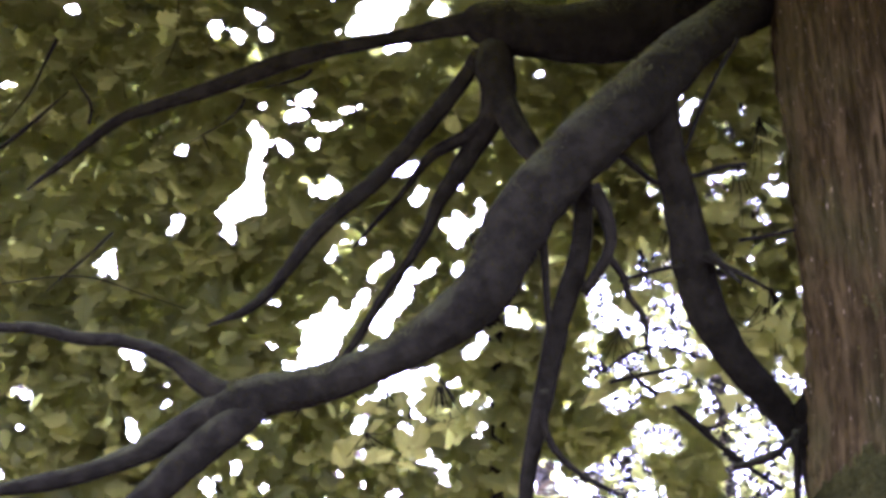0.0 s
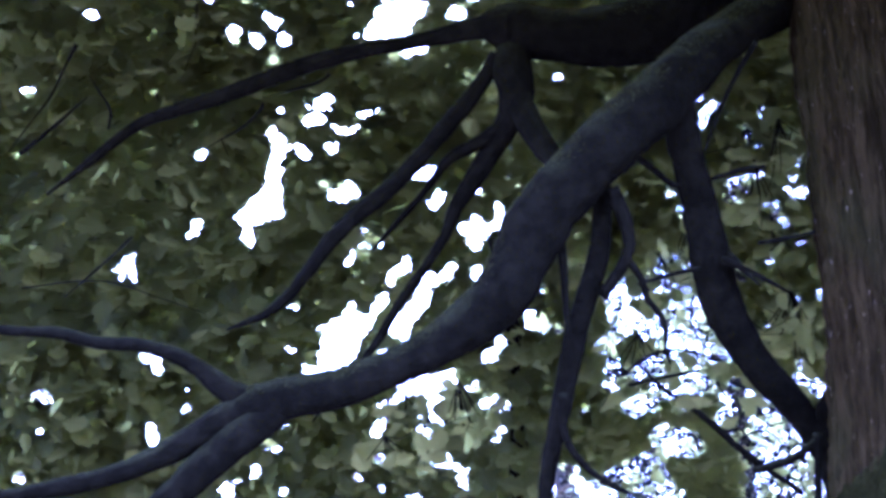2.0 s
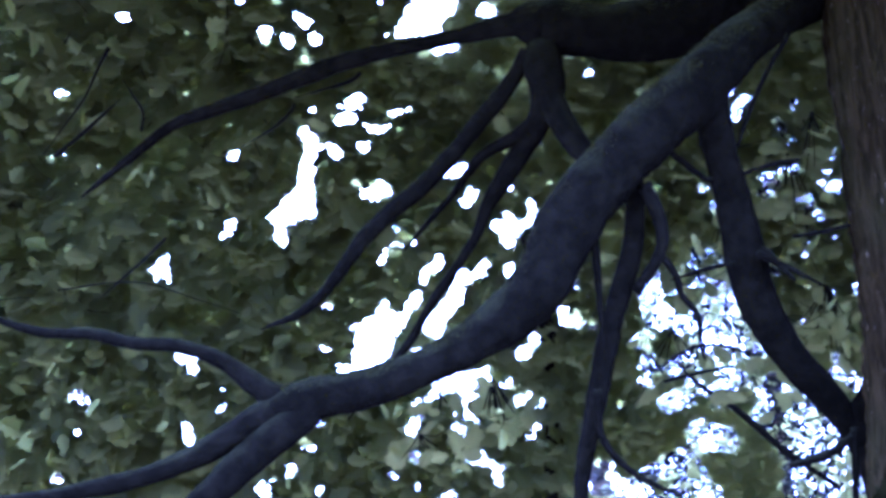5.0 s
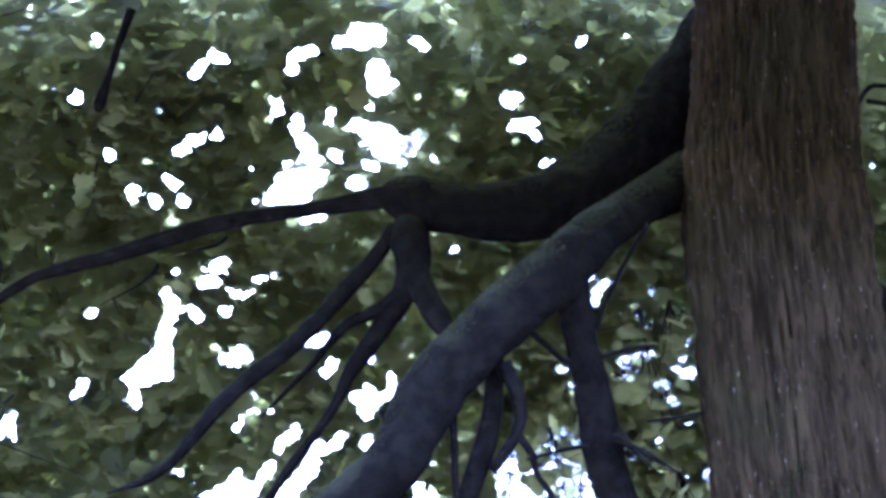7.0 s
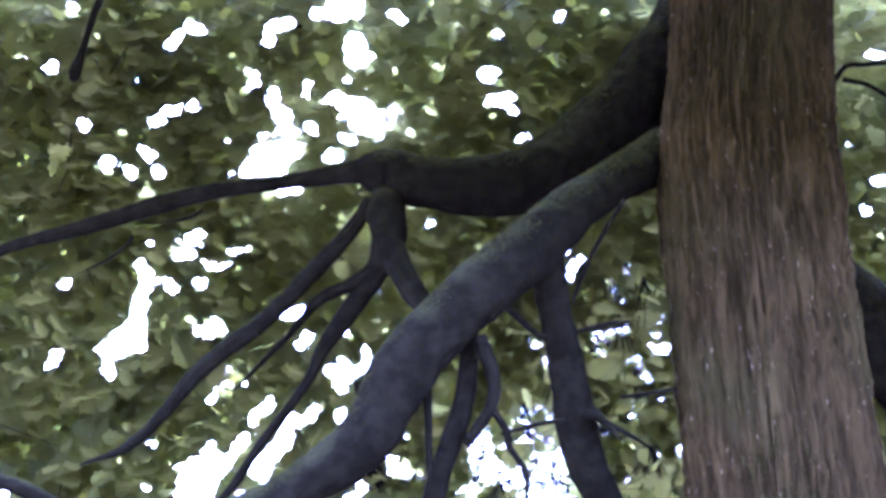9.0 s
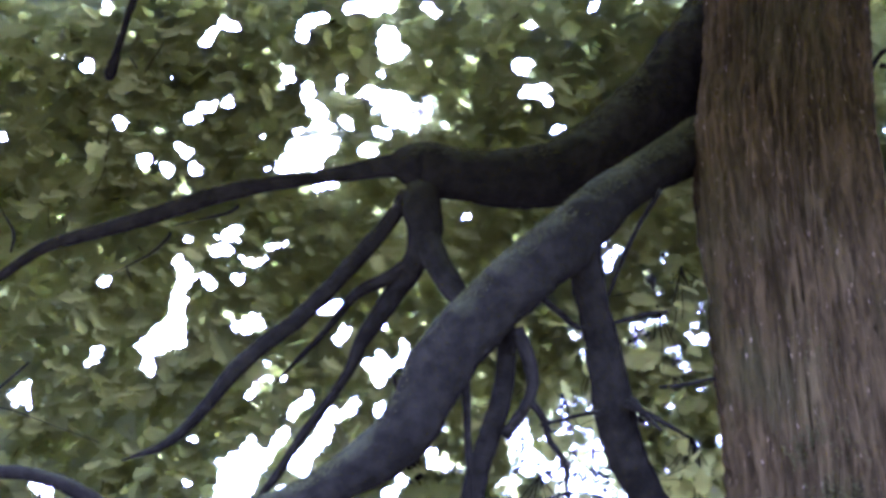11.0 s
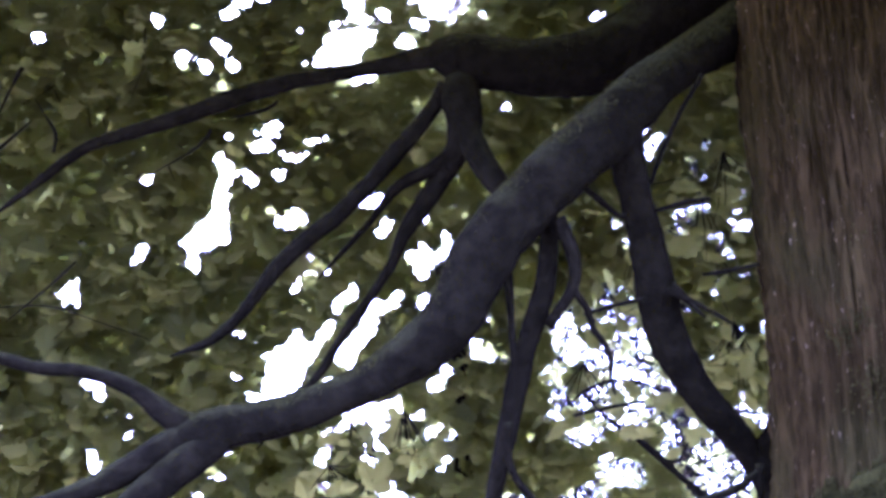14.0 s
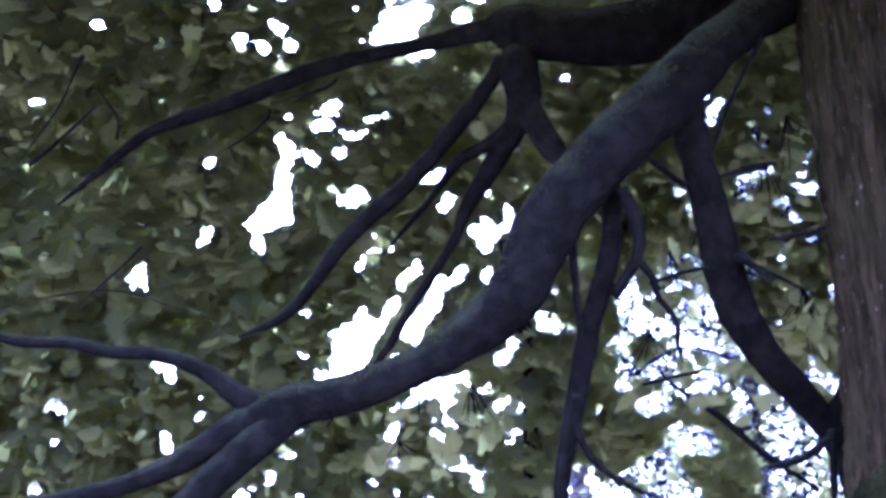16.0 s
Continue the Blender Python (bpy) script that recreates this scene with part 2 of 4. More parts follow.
UPPER = [(1.85, 5.95, 6.15, 0.19), (1.65, 6.01, 5.88, 0.214), (1.38, 6.05, 5.52, 0.186), (1.10, 6.01, 5.20, 0.171), (0.80, 5.95, 4.95, 0.159), (0.52, 5.88, 4.85, 0.141), (0.26, 5.83, 4.84, 0.124), (0.12, 5.82, 4.87, 0.121), (0.02, 5.81, 4.88, 0.092), (-0.04, 5.80, 4.88, 0.05)]
LOWER = [(1.70, 5.90, 5.10, 0.15), (1.51, 5.89, 5.09, 0.146), (1.33, 5.74, 4.93, 0.121), (1.09, 5.53, 4.69, 0.100), (0.89, 5.38, 4.46, 0.115), (0.70, 5.29, 4.24, 0.125), (0.52, 5.24, 4.05, 0.127), (0.36, 5.23, 3.88, 0.123), (0.22, 5.25, 3.72, 0.127), (0.13, 5.28, 3.56, 0.126), (0.04, 5.31, 3.40, 0.114), (-0.10, 5.34, 3.27, 0.098), (-0.28, 5.35, 3.16, 0.080), (-0.45, 5.36, 3.08, 0.075), (-0.62, 5.35, 3.02, 0.077), (-0.80, 5.34, 2.98, 0.083), (-0.95, 5.32, 2.94, 0.083), (-1.02, 5.31, 2.92, 0.05)]
HANGING = [(0.77, 5.27, 4.29, 0.073), (0.79, 5.38, 4.18, 0.071), (0.83, 5.49, 4.04, 0.070), (0.88, 5.60, 3.91, 0.075), (0.92, 5.70, 3.77, 0.085), (0.97, 5.83, 3.58, 0.089), (1.05, 5.94, 3.43, 0.082), (1.17, 6.05, 3.28, 0.077), (1.30, 6.15, 3.17, 0.071), (1.42, 6.25, 3.05, 0.066), (1.51, 6.35, 2.92, 0.059), (1.57, 6.47, 2.73, 0.052), (1.64, 6.6, 2.4, 0.03)]
limb_upper = part("limb", tube("limb", UPPER, 44, 0.025, 0.13, 5.5), SHADED_BARK, tree, "thick shade-dark limb with mossy top")
limb_lower = part("limb", tube("limb", LOWER, 44, 0.025, 0.13, 5.5), SHADED_BARK, tree, "drooping shade-dark limb with mossy ridge")
part("limb", tube("limb", HANGING, 32, 0.03, 0.12, 5.0), SHADED_BARK, tree, "shade-dark limb hanging beside the trunk")

BRANCHES = {
    "reaching": [(0.11, 5.77, 4.85, 0.079), (-0.04, 5.81, 4.87, 0.058), (-0.23, 5.87, 4.86, 0.044), (-0.45, 5.93, 4.85, 0.036), (-0.66, 5.98, 4.84, 0.038), (-0.88, 6.05, 4.82, 0.046), (-1.09, 6.07, 4.75, 0.046), (-1.34, 6.15, 4.70, 0.038), (-1.53, 6.21, 4.67, 0.035), (-1.76, 6.29, 4.62, 0.028), (-2.00, 6.39, 4.48, 0.022)],
    "fork": [(0.12, 5.90, 4.88, 0.057), (0.10, 5.83, 4.69, 0.090), (0.12, 5.80, 4.53, 0.081), (0.09, 5.87, 4.43, 0.063), (0.01, 6.01, 4.34, 0.053), (-0.09, 6.08, 4.21, 0.045), (-0.17, 6.17, 4.11, 0.037), (-0.22, 6.25, 4.01, 0.027), (-0.31, 6.31, 3.88, 0.024), (-0.45, 6.40, 3.71, 0.024), (-0.56, 6.44, 3.53, 0.022), (-0.71, 6.48, 3.35, 0.011)],
    "fork_spur": [(0.12, 5.79, 4.52, 0.057), (0.17, 5.79, 4.37, 0.061), (0.24, 5.79, 4.24, 0.056), (0.32, 5.78, 4.13, 0.042)],
    "sweeping": [(0.03, 5.83, 4.74, 0.034), (-0.03, 5.87, 4.63, 0.037), (-0.12, 5.91, 4.52, 0.040), (-0.22, 5.94, 4.41, 0.042), (-0.33, 5.98, 4.29, 0.042), (-0.47, 6.01, 4.15, 0.042), (-0.62, 6.03, 4.03, 0.039), (-0.74, 6.05, 3.91, 0.037), (-0.85, 6.07, 3.76, 0.031), (-0.94, 6.09, 3.65, 0.026), (-1.04, 6.08, 3.56, 0.021), (-1.12, 6.06, 3.52, 0.013)],
    "fork_twig": [(0.07, 5.88, 4.41, 0.037), (-0.05, 5.97, 4.36, 0.032), (-0.20, 6.06, 4.31, 0.027), (-0.33, 6.19, 4.19, 0.016), (-0.46, 6.31, 4.09, 0.014)],
    "rising": [(-0.88, 5.34, 2.95, 0.057), (-1.03, 5.30, 3.00, 0.050), (-1.14, 5.27, 3.08, 0.037), (-1.23, 5.25, 3.13, 0.033), (-1.38, 5.23, 3.17, 0.028), (-1.53, 5.23, 3.18, 0.026), (-1.71, 5.22, 3.22, 0.024), (-1.91, 5.21, 3.23, 0.020), (-2.12, 5.19, 3.29, 0.013)],
    "trailing": [(-0.88, 5.33, 2.94, 0.068), (-1.03, 5.31, 2.90, 0.063), (-1.15, 5.30, 2.82, 0.054), (-1.27, 5.29, 2.75, 0.047), (-1.41, 5.26, 2.68, 0.040), (-1.56, 5.23, 2.63, 0.036), (-1.73, 5.19, 2.59, 0.029), (-1.96, 5.20, 2.57, 0.019)],
    "low": [(-0.86, 5.34, 2.94, 0.072), (-0.96, 5.31, 2.84, 0.073), (-1.06, 5.30, 2.75, 0.069), (-1.15, 5.27, 2.65, 0.064), (-1.27, 5.27, 2.53, 0.057), (-1.42, 5.26, 2.40, 0.046)],
    "arm": [(1.42, 6.24, 3.06, 0.043), (1.46, 6.17, 3.12, 0.040), (1.50, 6.04, 3.18, 0.042), (1.58, 5.91, 3.22, 0.044)],
    "stub": [(0.97, 5.72, 3.72, 0.027), (1.02, 5.69, 3.66, 0.022), (1.07, 5.66, 3.59, 0.012)],
    "hanging": [(0.45, 5.34, 3.91, 0.037), (0.45, 5.42, 3.73, 0.042), (0.43, 5.48, 3.58, 0.047), (0.37, 5.56, 3.41, 0.049), (0.32, 5.64, 3.23, 0.047), (0.27, 5.73, 3.00, 0.042), (0.22, 5.83, 2.78, 0.036), (0.19, 5.93, 2.52, 0.022)],
    "hanging_low": [(0.00, 6.73, 4.16, 0.029), (0.10, 7.16, 3.84, 0.042), (0.13, 7.34, 3.55, 0.052), (0.13, 7.47, 3.24, 0.052), (0.11, 7.53, 2.92, 0.049), (0.09, 7.64, 2.58, 0.028)],
    "bow": [(0.48, 5.27, 3.82, 0.034), (0.53, 5.30, 3.71, 0.030), (0.55, 5.33, 3.61, 0.027), (0.52, 5.37, 3.52, 0.025), (0.44, 5.44, 3.42, 0.023)],
    "crook": [(0.53, 5.35, 3.56, 0.019), (0.60, 5.39, 3.47, 0.015), (0.62, 5.42, 3.40, 0.014), (0.67, 5.44, 3.34, 0.013), (0.69, 5.46, 3.28, 0.011), (0.69, 5.49, 3.21, 0.008), (0.71, 5.51, 3.15, 0.005)],
    "thin_hanging": [(0.28, 5.27, 3.77, 0.025), (0.28, 5.38, 3.64, 0.021), (0.29, 5.43, 3.49, 0.017), (0.30, 5.50, 3.32, 0.013)],
    "crossing": [(0.63, 5.76, 3.20, 0.006), (0.69, 5.78, 3.14, 0.008), (0.85, 5.87, 3.05, 0.014), (0.96, 5.95, 2.98, 0.016), (1.09, 6.04, 2.89, 0.014), (1.32, 6.10, 2.74, 0.010)],
    "arched": [(0.28, 5.60, 3.06, 0.017), (0.29, 5.66, 2.89, 0.017), (0.37, 5.71, 2.78, 0.016), (0.47, 5.73, 2.71, 0.013), (0.61, 5.75, 2.65, 0.008)],
    "dead_stub": [(-1.36, 6.00, 6.06, 0.026), (-1.41, 6.06, 5.90, 0.021), (-1.46, 6.13, 5.73, 0.019), (-1.475, 6.15, 5.66, 0.026), (-1.50, 6.18, 5.59, 0.036), (-1.505, 6.19, 5.55, 0.02)],
    "high": [(-0.33, 6.53, 6.39, 0.029), (-0.40, 6.62, 6.25, 0.026), (-0.50, 6.75, 6.15, 0.023), (-0.66, 6.94, 5.92, 0.020), (-0.82, 7.05, 5.80, 0.017), (-1.03, 7.13, 5.72, 0.010)],
    "twig_a1": [(-1.76, 6.39, 4.07, 0.012), (-1.86, 6.42, 3.98, 0.016), (-1.98, 6.46, 3.89, 0.011)],
    "twig_a2": [(-2.31, 6.48, 3.84, 0.008), (-2.04, 6.47, 3.87, 0.008), (-1.85, 6.47, 3.86, 0.008), (-1.63, 6.50, 3.79, 0.005)],
    "twig_a3": [(-1.87, 6.20, 4.56, 0.016), (-1.86, 6.17, 4.65, 0.015), (-1.91, 6.14, 4.73, 0.010)],
    "twig_a4": [(-2.31, 6.24, 4.45, 0.023), (-2.15, 6.20, 4.57, 0.021), (-2.06, 6.17, 4.64, 0.015)],
    "twig_a5": [(-1.11, 6.16, 4.67, 0.018), (-1.12, 6.17, 4.64, 0.016), (-1.20, 6.20, 4.57, 0.014), (-1.31, 6.22, 4.51, 0.007)],
    "twig_a6": [(-0.78, 6.11, 4.80, 0.019), (-0.83, 6.12, 4.76, 0.018), (-0.97, 6.14, 4.73, 0.011)],
    "twig_a7": [(-2.02, 6.05, 4.95, 0.022), (-2.08, 6.09, 4.85, 0.016), (-2.15, 6.14, 4.72, 0.012), (-2.26, 6.19, 4.59, 0.008)],
    "twig_b1": [(1.12, 5.31, 4.50, 0.011), (1.03, 5.37, 4.36, 0.011), (0.95, 5.43, 4.20, 0.010), (0.90, 5.48, 4.07, 0.007)],
    "twig_b2": [(0.88, 5.52, 3.95, 0.008), (0.99, 5.51, 3.98, 0.010), (1.07, 5.50, 4.00, 0.011), (1.15, 5.50, 4.01, 0.008)],
    "twig_b3": [(0.57, 5.47, 4.09, 0.014), (0.70, 5.51, 3.99, 0.014), (0.77, 5.53, 3.94, 0.012), (0.82, 5.52, 3.95, 0.010)],
    "twig_b4": [(0.61, 5.68, 3.55, 0.007), (0.76, 5.66, 3.59, 0.010), (0.88, 5.65, 3.61, 0.010)],
    "twig_b5": [(0.54, 5.82, 3.19, 0.007), (0.66, 5.79, 3.27, 0.007), (0.81, 5.78, 3.29, 0.007), (0.97, 5.80, 3.24, 0.007)],
    "twig_b6": [(0.57, 5.83, 3.15, 0.008), (0.71, 5.82, 3.18, 0.008), (0.87, 5.81, 3.21, 0.007)],
    "twig_b8": [(1.09, 5.96, 2.81, 0.014), (1.24, 5.95, 2.85, 0.018), (1.36, 5.92, 2.93, 0.017)],
    "twig_b9": [(0.97, 5.64, 3.65, 0.017), (1.14, 5.67, 3.57, 0.011), (1.25, 5.69, 3.51, 0.006)],
    "twig_b10": [(1.12, 5.62, 3.71, 0.008), (1.26, 5.61, 3.73, 0.010), (1.36, 5.60, 3.75, 0.008)],
    "twig_b11": [(1.36, 5.91, 2.96, 0.019), (1.36, 5.95, 2.83, 0.017), (1.36, 6.02, 2.65, 0.013)],
}
RUN_OUT = ("reaching", "fork", "sweeping", "fork_twig", "rising", "trailing", "thin_hanging", "stub", "hanging", "hanging_low", "arched", "high")
for key, rows in BRANCHES.items():
    big = rows[0][3] > 0.03
    if key.startswith("twig_a"):
        rows = [(x, y, z, r * 0.5) for x, y, z, r in rows]
    if key in RUN_OUT or key.startswith("twig_a"):   # the stem runs out to a thin tip
        end, last = rows[-1], rows[-2]
        rows = rows + [(*(2 * e - 1 * q for e, q in zip(end[:3], last[:3])), end[3] * 0.3)]
    kind = "twig" if key.startswith("twig") else "branch"
    part(kind, tube(kind, rows, 20 if big else 8, 0.03, 0.12, 7.0), SHADED_BARK, tree)

# moss: short tufts along the tops of the limbs
def moss_tufts(nodes, count, rng, spread=1.0, length=0.016):
    pts = spline(nodes, 0.02)
    a, b = frames_along(pts)
    stems = []
    for _ in range(count):
        k = rng.uniform(len(pts) // 12, len(pts) - 1.01)
        i = int(k)
        at = pts[i] + (pts[i + 1] - pts[i]) * (k - i)
        w = rng.uniform(0, 2 * np.pi)
        d = a[i] * np.cos(w) + b[i] * np.sin(w)
        if d[2] < rng.uniform(0.1, 0.9) * spread:
            continue
        p = at[:3] + d * at[3] * 0.98
        tip = d * 0.8 + rng.normal(size=3) * 0.5
        s = length * rng.uniform(0.4, 1.1)
        stems.append(np.array([[*p, 0.0026], [*(p + tip * s * 0.5), 0.002], [*(p + tip * s), 0.001]]))
    return thin_stems("moss", stems, 3)


rng = np.random.default_rng(4)
part("moss", moss_tufts(UPPER[:-1], 36000, rng, length=0.007), MOSS, limb_upper, "soft green moss", "stuff")
part("moss", moss_tufts(LOWER[:-1], 42000, rng, length=0.007), MOSS, limb_lower, "soft green moss", "stuff")

# a mossy bulge low on the trunk
def bulge(centre, radii, seed):
    bm = bmesh.new()
    bmesh.ops.create_icosphere(bm, subdivisions=5, radius=1)
    for v in bm.verts:
        q = 1 + 0.22 * noise.noise(v.co * 2.3 + Vector((seed, 0, 0))) + 0.12 * noise.noise(v.co * 7) + 0.06 * noise.noise(v.co * 18)
        v.co = Vector((v.co.x * radii[0] * q + centre[0], v.co.y * radii[1] * q + centre[1], v.co.z * radii[2] * q + centre[2]))
    mesh = bpy.data.meshes.new("moss")
    bm.to_mesh(mesh)
    bm.free()
    return smooth(mesh)


def on_trunk(w, z, out=0.0):
    """A place on the trunk's bark: turn round the stem, height, and how far outside."""
    r = np.interp(z, [q[2] for q in TRUNK], [q[3] for q in TRUNK]) + out
    return np.array((np.interp(z, [q[2] for q in TRUNK], [q[0] for q in TRUNK]) + r * math.cos(w),
                     np.interp(z, [q[2] for q in TRUNK], [q[1] for q in TRUNK]) + r * math.sin(w), z))


# a slanting root ridge under shaggy moss that trails down along it
rng = np.random.default_rng(6)
ridge = [(*on_trunk(w, 2.90 - 0.16 * (-0.7 - w) - 0.05 * math.sin(4 * w), -0.02), 0.060 - 0.012 * abs(w + 1.5)) for w in np.arange(-0.5, -2.75, -0.25)]
part("root_ridge", tube("root_ridge", ridge, 28, 0.02, 0.22, 9.0), TRUNK_MOSS, tree, "slanting ridge covered with olive moss")
strands = []
for _ in range(9000):
    w = rng.uniform(-2.95, -0.5)
    top = 3.02 - 0.16 * (-0.7 - w) + 0.05 * noise.noise(Vector((w * 5, 1.3, 0)))
    z = top - abs(rng.normal()) * 0.20
    if z < 2.2 or noise.noise(Vector((w * 7, z * 4, 5))) < -0.15:
        continue
    lift = 0.045 * math.exp(-((z - (top - 0.12)) / 0.07) ** 2)
    long = rng.uniform(0.05, 0.13)
    lean = rng.uniform(0.3, 1.1)
    rows = [(*(on_trunk(w - lean * long * q / 0.45, z - long * 0.75 * q, lift * (1 - 0.5 * q) + 0.006 + rng.normal() * 0.004)), 0.0042 * (1 - 0.7 * q)) for q in (0, 0.33, 0.67, 1)]
    strands.append(np.array(rows))
part("moss", thin_stems("moss", strands, 3), TRUNK_MOSS, tree, "shaggy olive moss strands", "stuff")
tufts = []
for x, y, z, size, count in ((1.708, 5.25, 3.744, 0.06, 90), (1.695, 5.255, 3.385, 0.10, 160), (1.60, 5.29, 3.33, 0.06, 70), (1.70, 5.24, 3.1, 0.12, 120)):
    for _ in range(count):
        p = np.array((x, y, z)) + rng.normal(size=3) * (size * 0.6, 0.01, size * 0.5)
        tip = rng.normal(size=3) * 0.5 + (0, -0.4, -0.4)
        tufts.append(np.array([(*p, 0.006), (*(p + tip * 0.006), 0.004), (*(p + tip * 0.012), 0.001)]))
part("moss", thin_stems("moss", tufts, 3), TRUNK_MOSS, tree, "thin moss patches on the bark", "stuff")
part("burl", bulge((2.075, 5.42, 4.27), (0.06, 0.06, 0.12), 5), TRUNK_BARK, tree, "reddish brown burl")

# ---- the leaf canopy ----
# gaps where the sky shows, on a slanting sheet 7 m out across the line of sight:
# round ones: across, up, radius; long ones: across, up, across, up, half width; in metres
GAPS_TOP = [
    (-1.507, 1.767, 0.028), (-1.482, 1.811, 0.017), (-1.417, 1.785, 0.020), (-1.072, 1.830, 0.025), (-1.363, 1.659, 0.022), (-1.633, 1.627, 0.014),
    (-1.716, 1.520, 0.025), (-1.589, 1.477, -1.571, 1.506, 0.031), (-1.809, 1.459, 0.017), (-1.219, 1.570, 0.011), (-1.185, 1.437, -1.170, 1.418, 0.017), (-0.998, 1.626, -0.951, 1.685, 0.025),
    (-0.905, 1.736, -0.848, 1.696, 0.031), (-0.802, 1.808, 0.014), (-0.724, 1.759, 0.011), (-0.511, 1.725, -0.414, 1.773, 0.042), (-0.522, 1.658, -0.494, 1.665, 0.022), (-0.688, 1.588, 0.020),
    (-0.629, 1.527, 0.014)]
GAPS_TOP_MORE = [
    (-0.581, 1.500, -0.578, 1.449, 0.022), (-0.630, 1.400, 0.020), (-0.579, 1.334, -0.593, 1.316, 0.014), (-0.055, 1.818, 0.020), (-0.003, 1.791, 0.017), (-0.356, 1.746, 0.017),
    (0.109, 1.843, 0.165, 1.799, 0.031), (0.077, 1.543, 0.014), (0.125, 1.542, 0.020), (-0.020, 1.466, 0.017), (-0.730, 1.074, 0.020), (-0.682, 0.980, 0.017),
    (-0.671, 1.187, -0.683, 1.144, 0.011), (0.171, 1.244, 0.031), (0.215, 1.223, 0.017), (-0.485, 0.894, 0.031), (-0.408, 0.914, -0.339, 0.930, 0.025), (-0.297, 0.946, 0.011)]
GAPS_CROWN = [
    (-0.274, 1.823, 0.050), (-0.162, 1.848, 0.084), (-0.091, 1.875, 0.056), (-0.076, 1.686, -0.067, 1.591, 0.062), (-0.153, 1.611, 0.025), (0.003, 1.612, 0.025),
    (-0.115, 1.497, 0.031), (-0.303, 1.460, 0.025), (-0.315, 1.402, 0.034), (-0.275, 1.332, 0.025), (-0.470, 1.419, -0.476, 1.338, 0.036), (-0.446, 1.311, -0.408, 1.278, 0.048),
    (-0.421, 1.232, -0.369, 1.199, 0.031)]
GAPS_CROWN_MORE = [
    (-0.517, 1.176, -0.418, 1.152, 0.039), (-0.533, 1.107, -0.471, 1.081, 0.050), (-0.581, 1.049, -0.414, 1.069, 0.039), (-0.607, 0.997, -0.412, 1.021, 0.025), (-0.373, 1.097, -0.338, 1.138, 0.025), (-0.201, 1.378, -0.145, 1.403, 0.028),
    (-0.110, 1.365, -0.002, 1.352, 0.053), (-0.107, 1.284, -0.014, 1.282, 0.056), (-0.124, 1.195, -0.075, 1.183, 0.036), (0.005, 1.315, 0.113, 1.299, 0.050), (0.112, 1.333, 0.148, 1.364, 0.025), (-0.012, 1.231, 0.059, 1.234, 0.031),
    (0.054, 1.202, 0.022)]
GAPS_CROWN_SIDE = [
    (-0.190, 1.087, -0.134, 1.089, 0.031), (-0.183, 1.121, 0.022), (-0.295, 1.245, -0.266, 1.218, 0.020), (-1.281, 1.036, 0.042), (-1.314, 0.992, 0.036), (-1.267, 0.980, 0.028),
    (-1.024, 0.981, 0.048), (-1.088, 0.880, 0.025), (-1.040, 0.873, 0.022), (-1.112, 1.096, 0.022), (-1.069, 1.058, 0.022), (-0.983, 1.300, -0.949, 1.290, 0.022),
    (-1.058, 1.232, -1.014, 1.245, 0.022), (-0.888, 1.350, 0.020), (-0.873, 1.322, 0.017), (-0.844, 1.317, 0.014), (-1.213, 1.180, 0.020), (-1.108, 1.176, 0.014),
    (-1.409, 1.223, -1.402, 1.187, 0.022), (-1.185, 1.003, -1.148, 0.976, 0.014), (-1.166, 0.956, 0.017), (-0.899, 0.811, 0.017), (-0.644, 0.750, 0.025), (-1.034, 0.632, 0.020)]
GAPS_HIGH = [
    (0.561, 1.554, 0.633, 1.563, 0.034), (0.585, 1.526, 0.034), (0.663, 1.501, 0.025), (0.651, 1.413, 0.694, 1.430, 0.048), (0.609, 1.397, 0.034), (0.724, 1.359, 0.025),
    (0.625, 1.326, 0.022), (0.770, 1.222, 0.804, 1.246, 0.017), (0.599, 1.751, 0.657, 1.754, 0.014), (0.943, 1.848, 0.971, 1.870, 0.017), (1.188, 1.898, 0.020), (0.493, 1.421, 0.011),
    (1.155, 1.647, 0.011), (1.236, 1.662, 0.011), (0.734, 1.547, 0.011), (0.751, 1.446, 0.011), (1.359, 1.289, 0.017), (1.351, 1.248, 0.011)]
GAPS_BESIDE = [
    (2.555, 1.737, 2.629, 1.731, 0.025), (2.461, 1.547, 0.022), (2.467, 1.465, 0.017), (2.453, 1.268, 2.473, 1.240, 0.017), (2.629, 1.266, 0.014), (2.585, 1.069, 2.644, 1.092, 0.039),
    (2.541, 0.922, 0.045), (2.503, 1.086, 0.014), (2.453, 0.934, 0.011), (2.594, 0.858, 0.014), (2.629, 0.795, 0.020)]
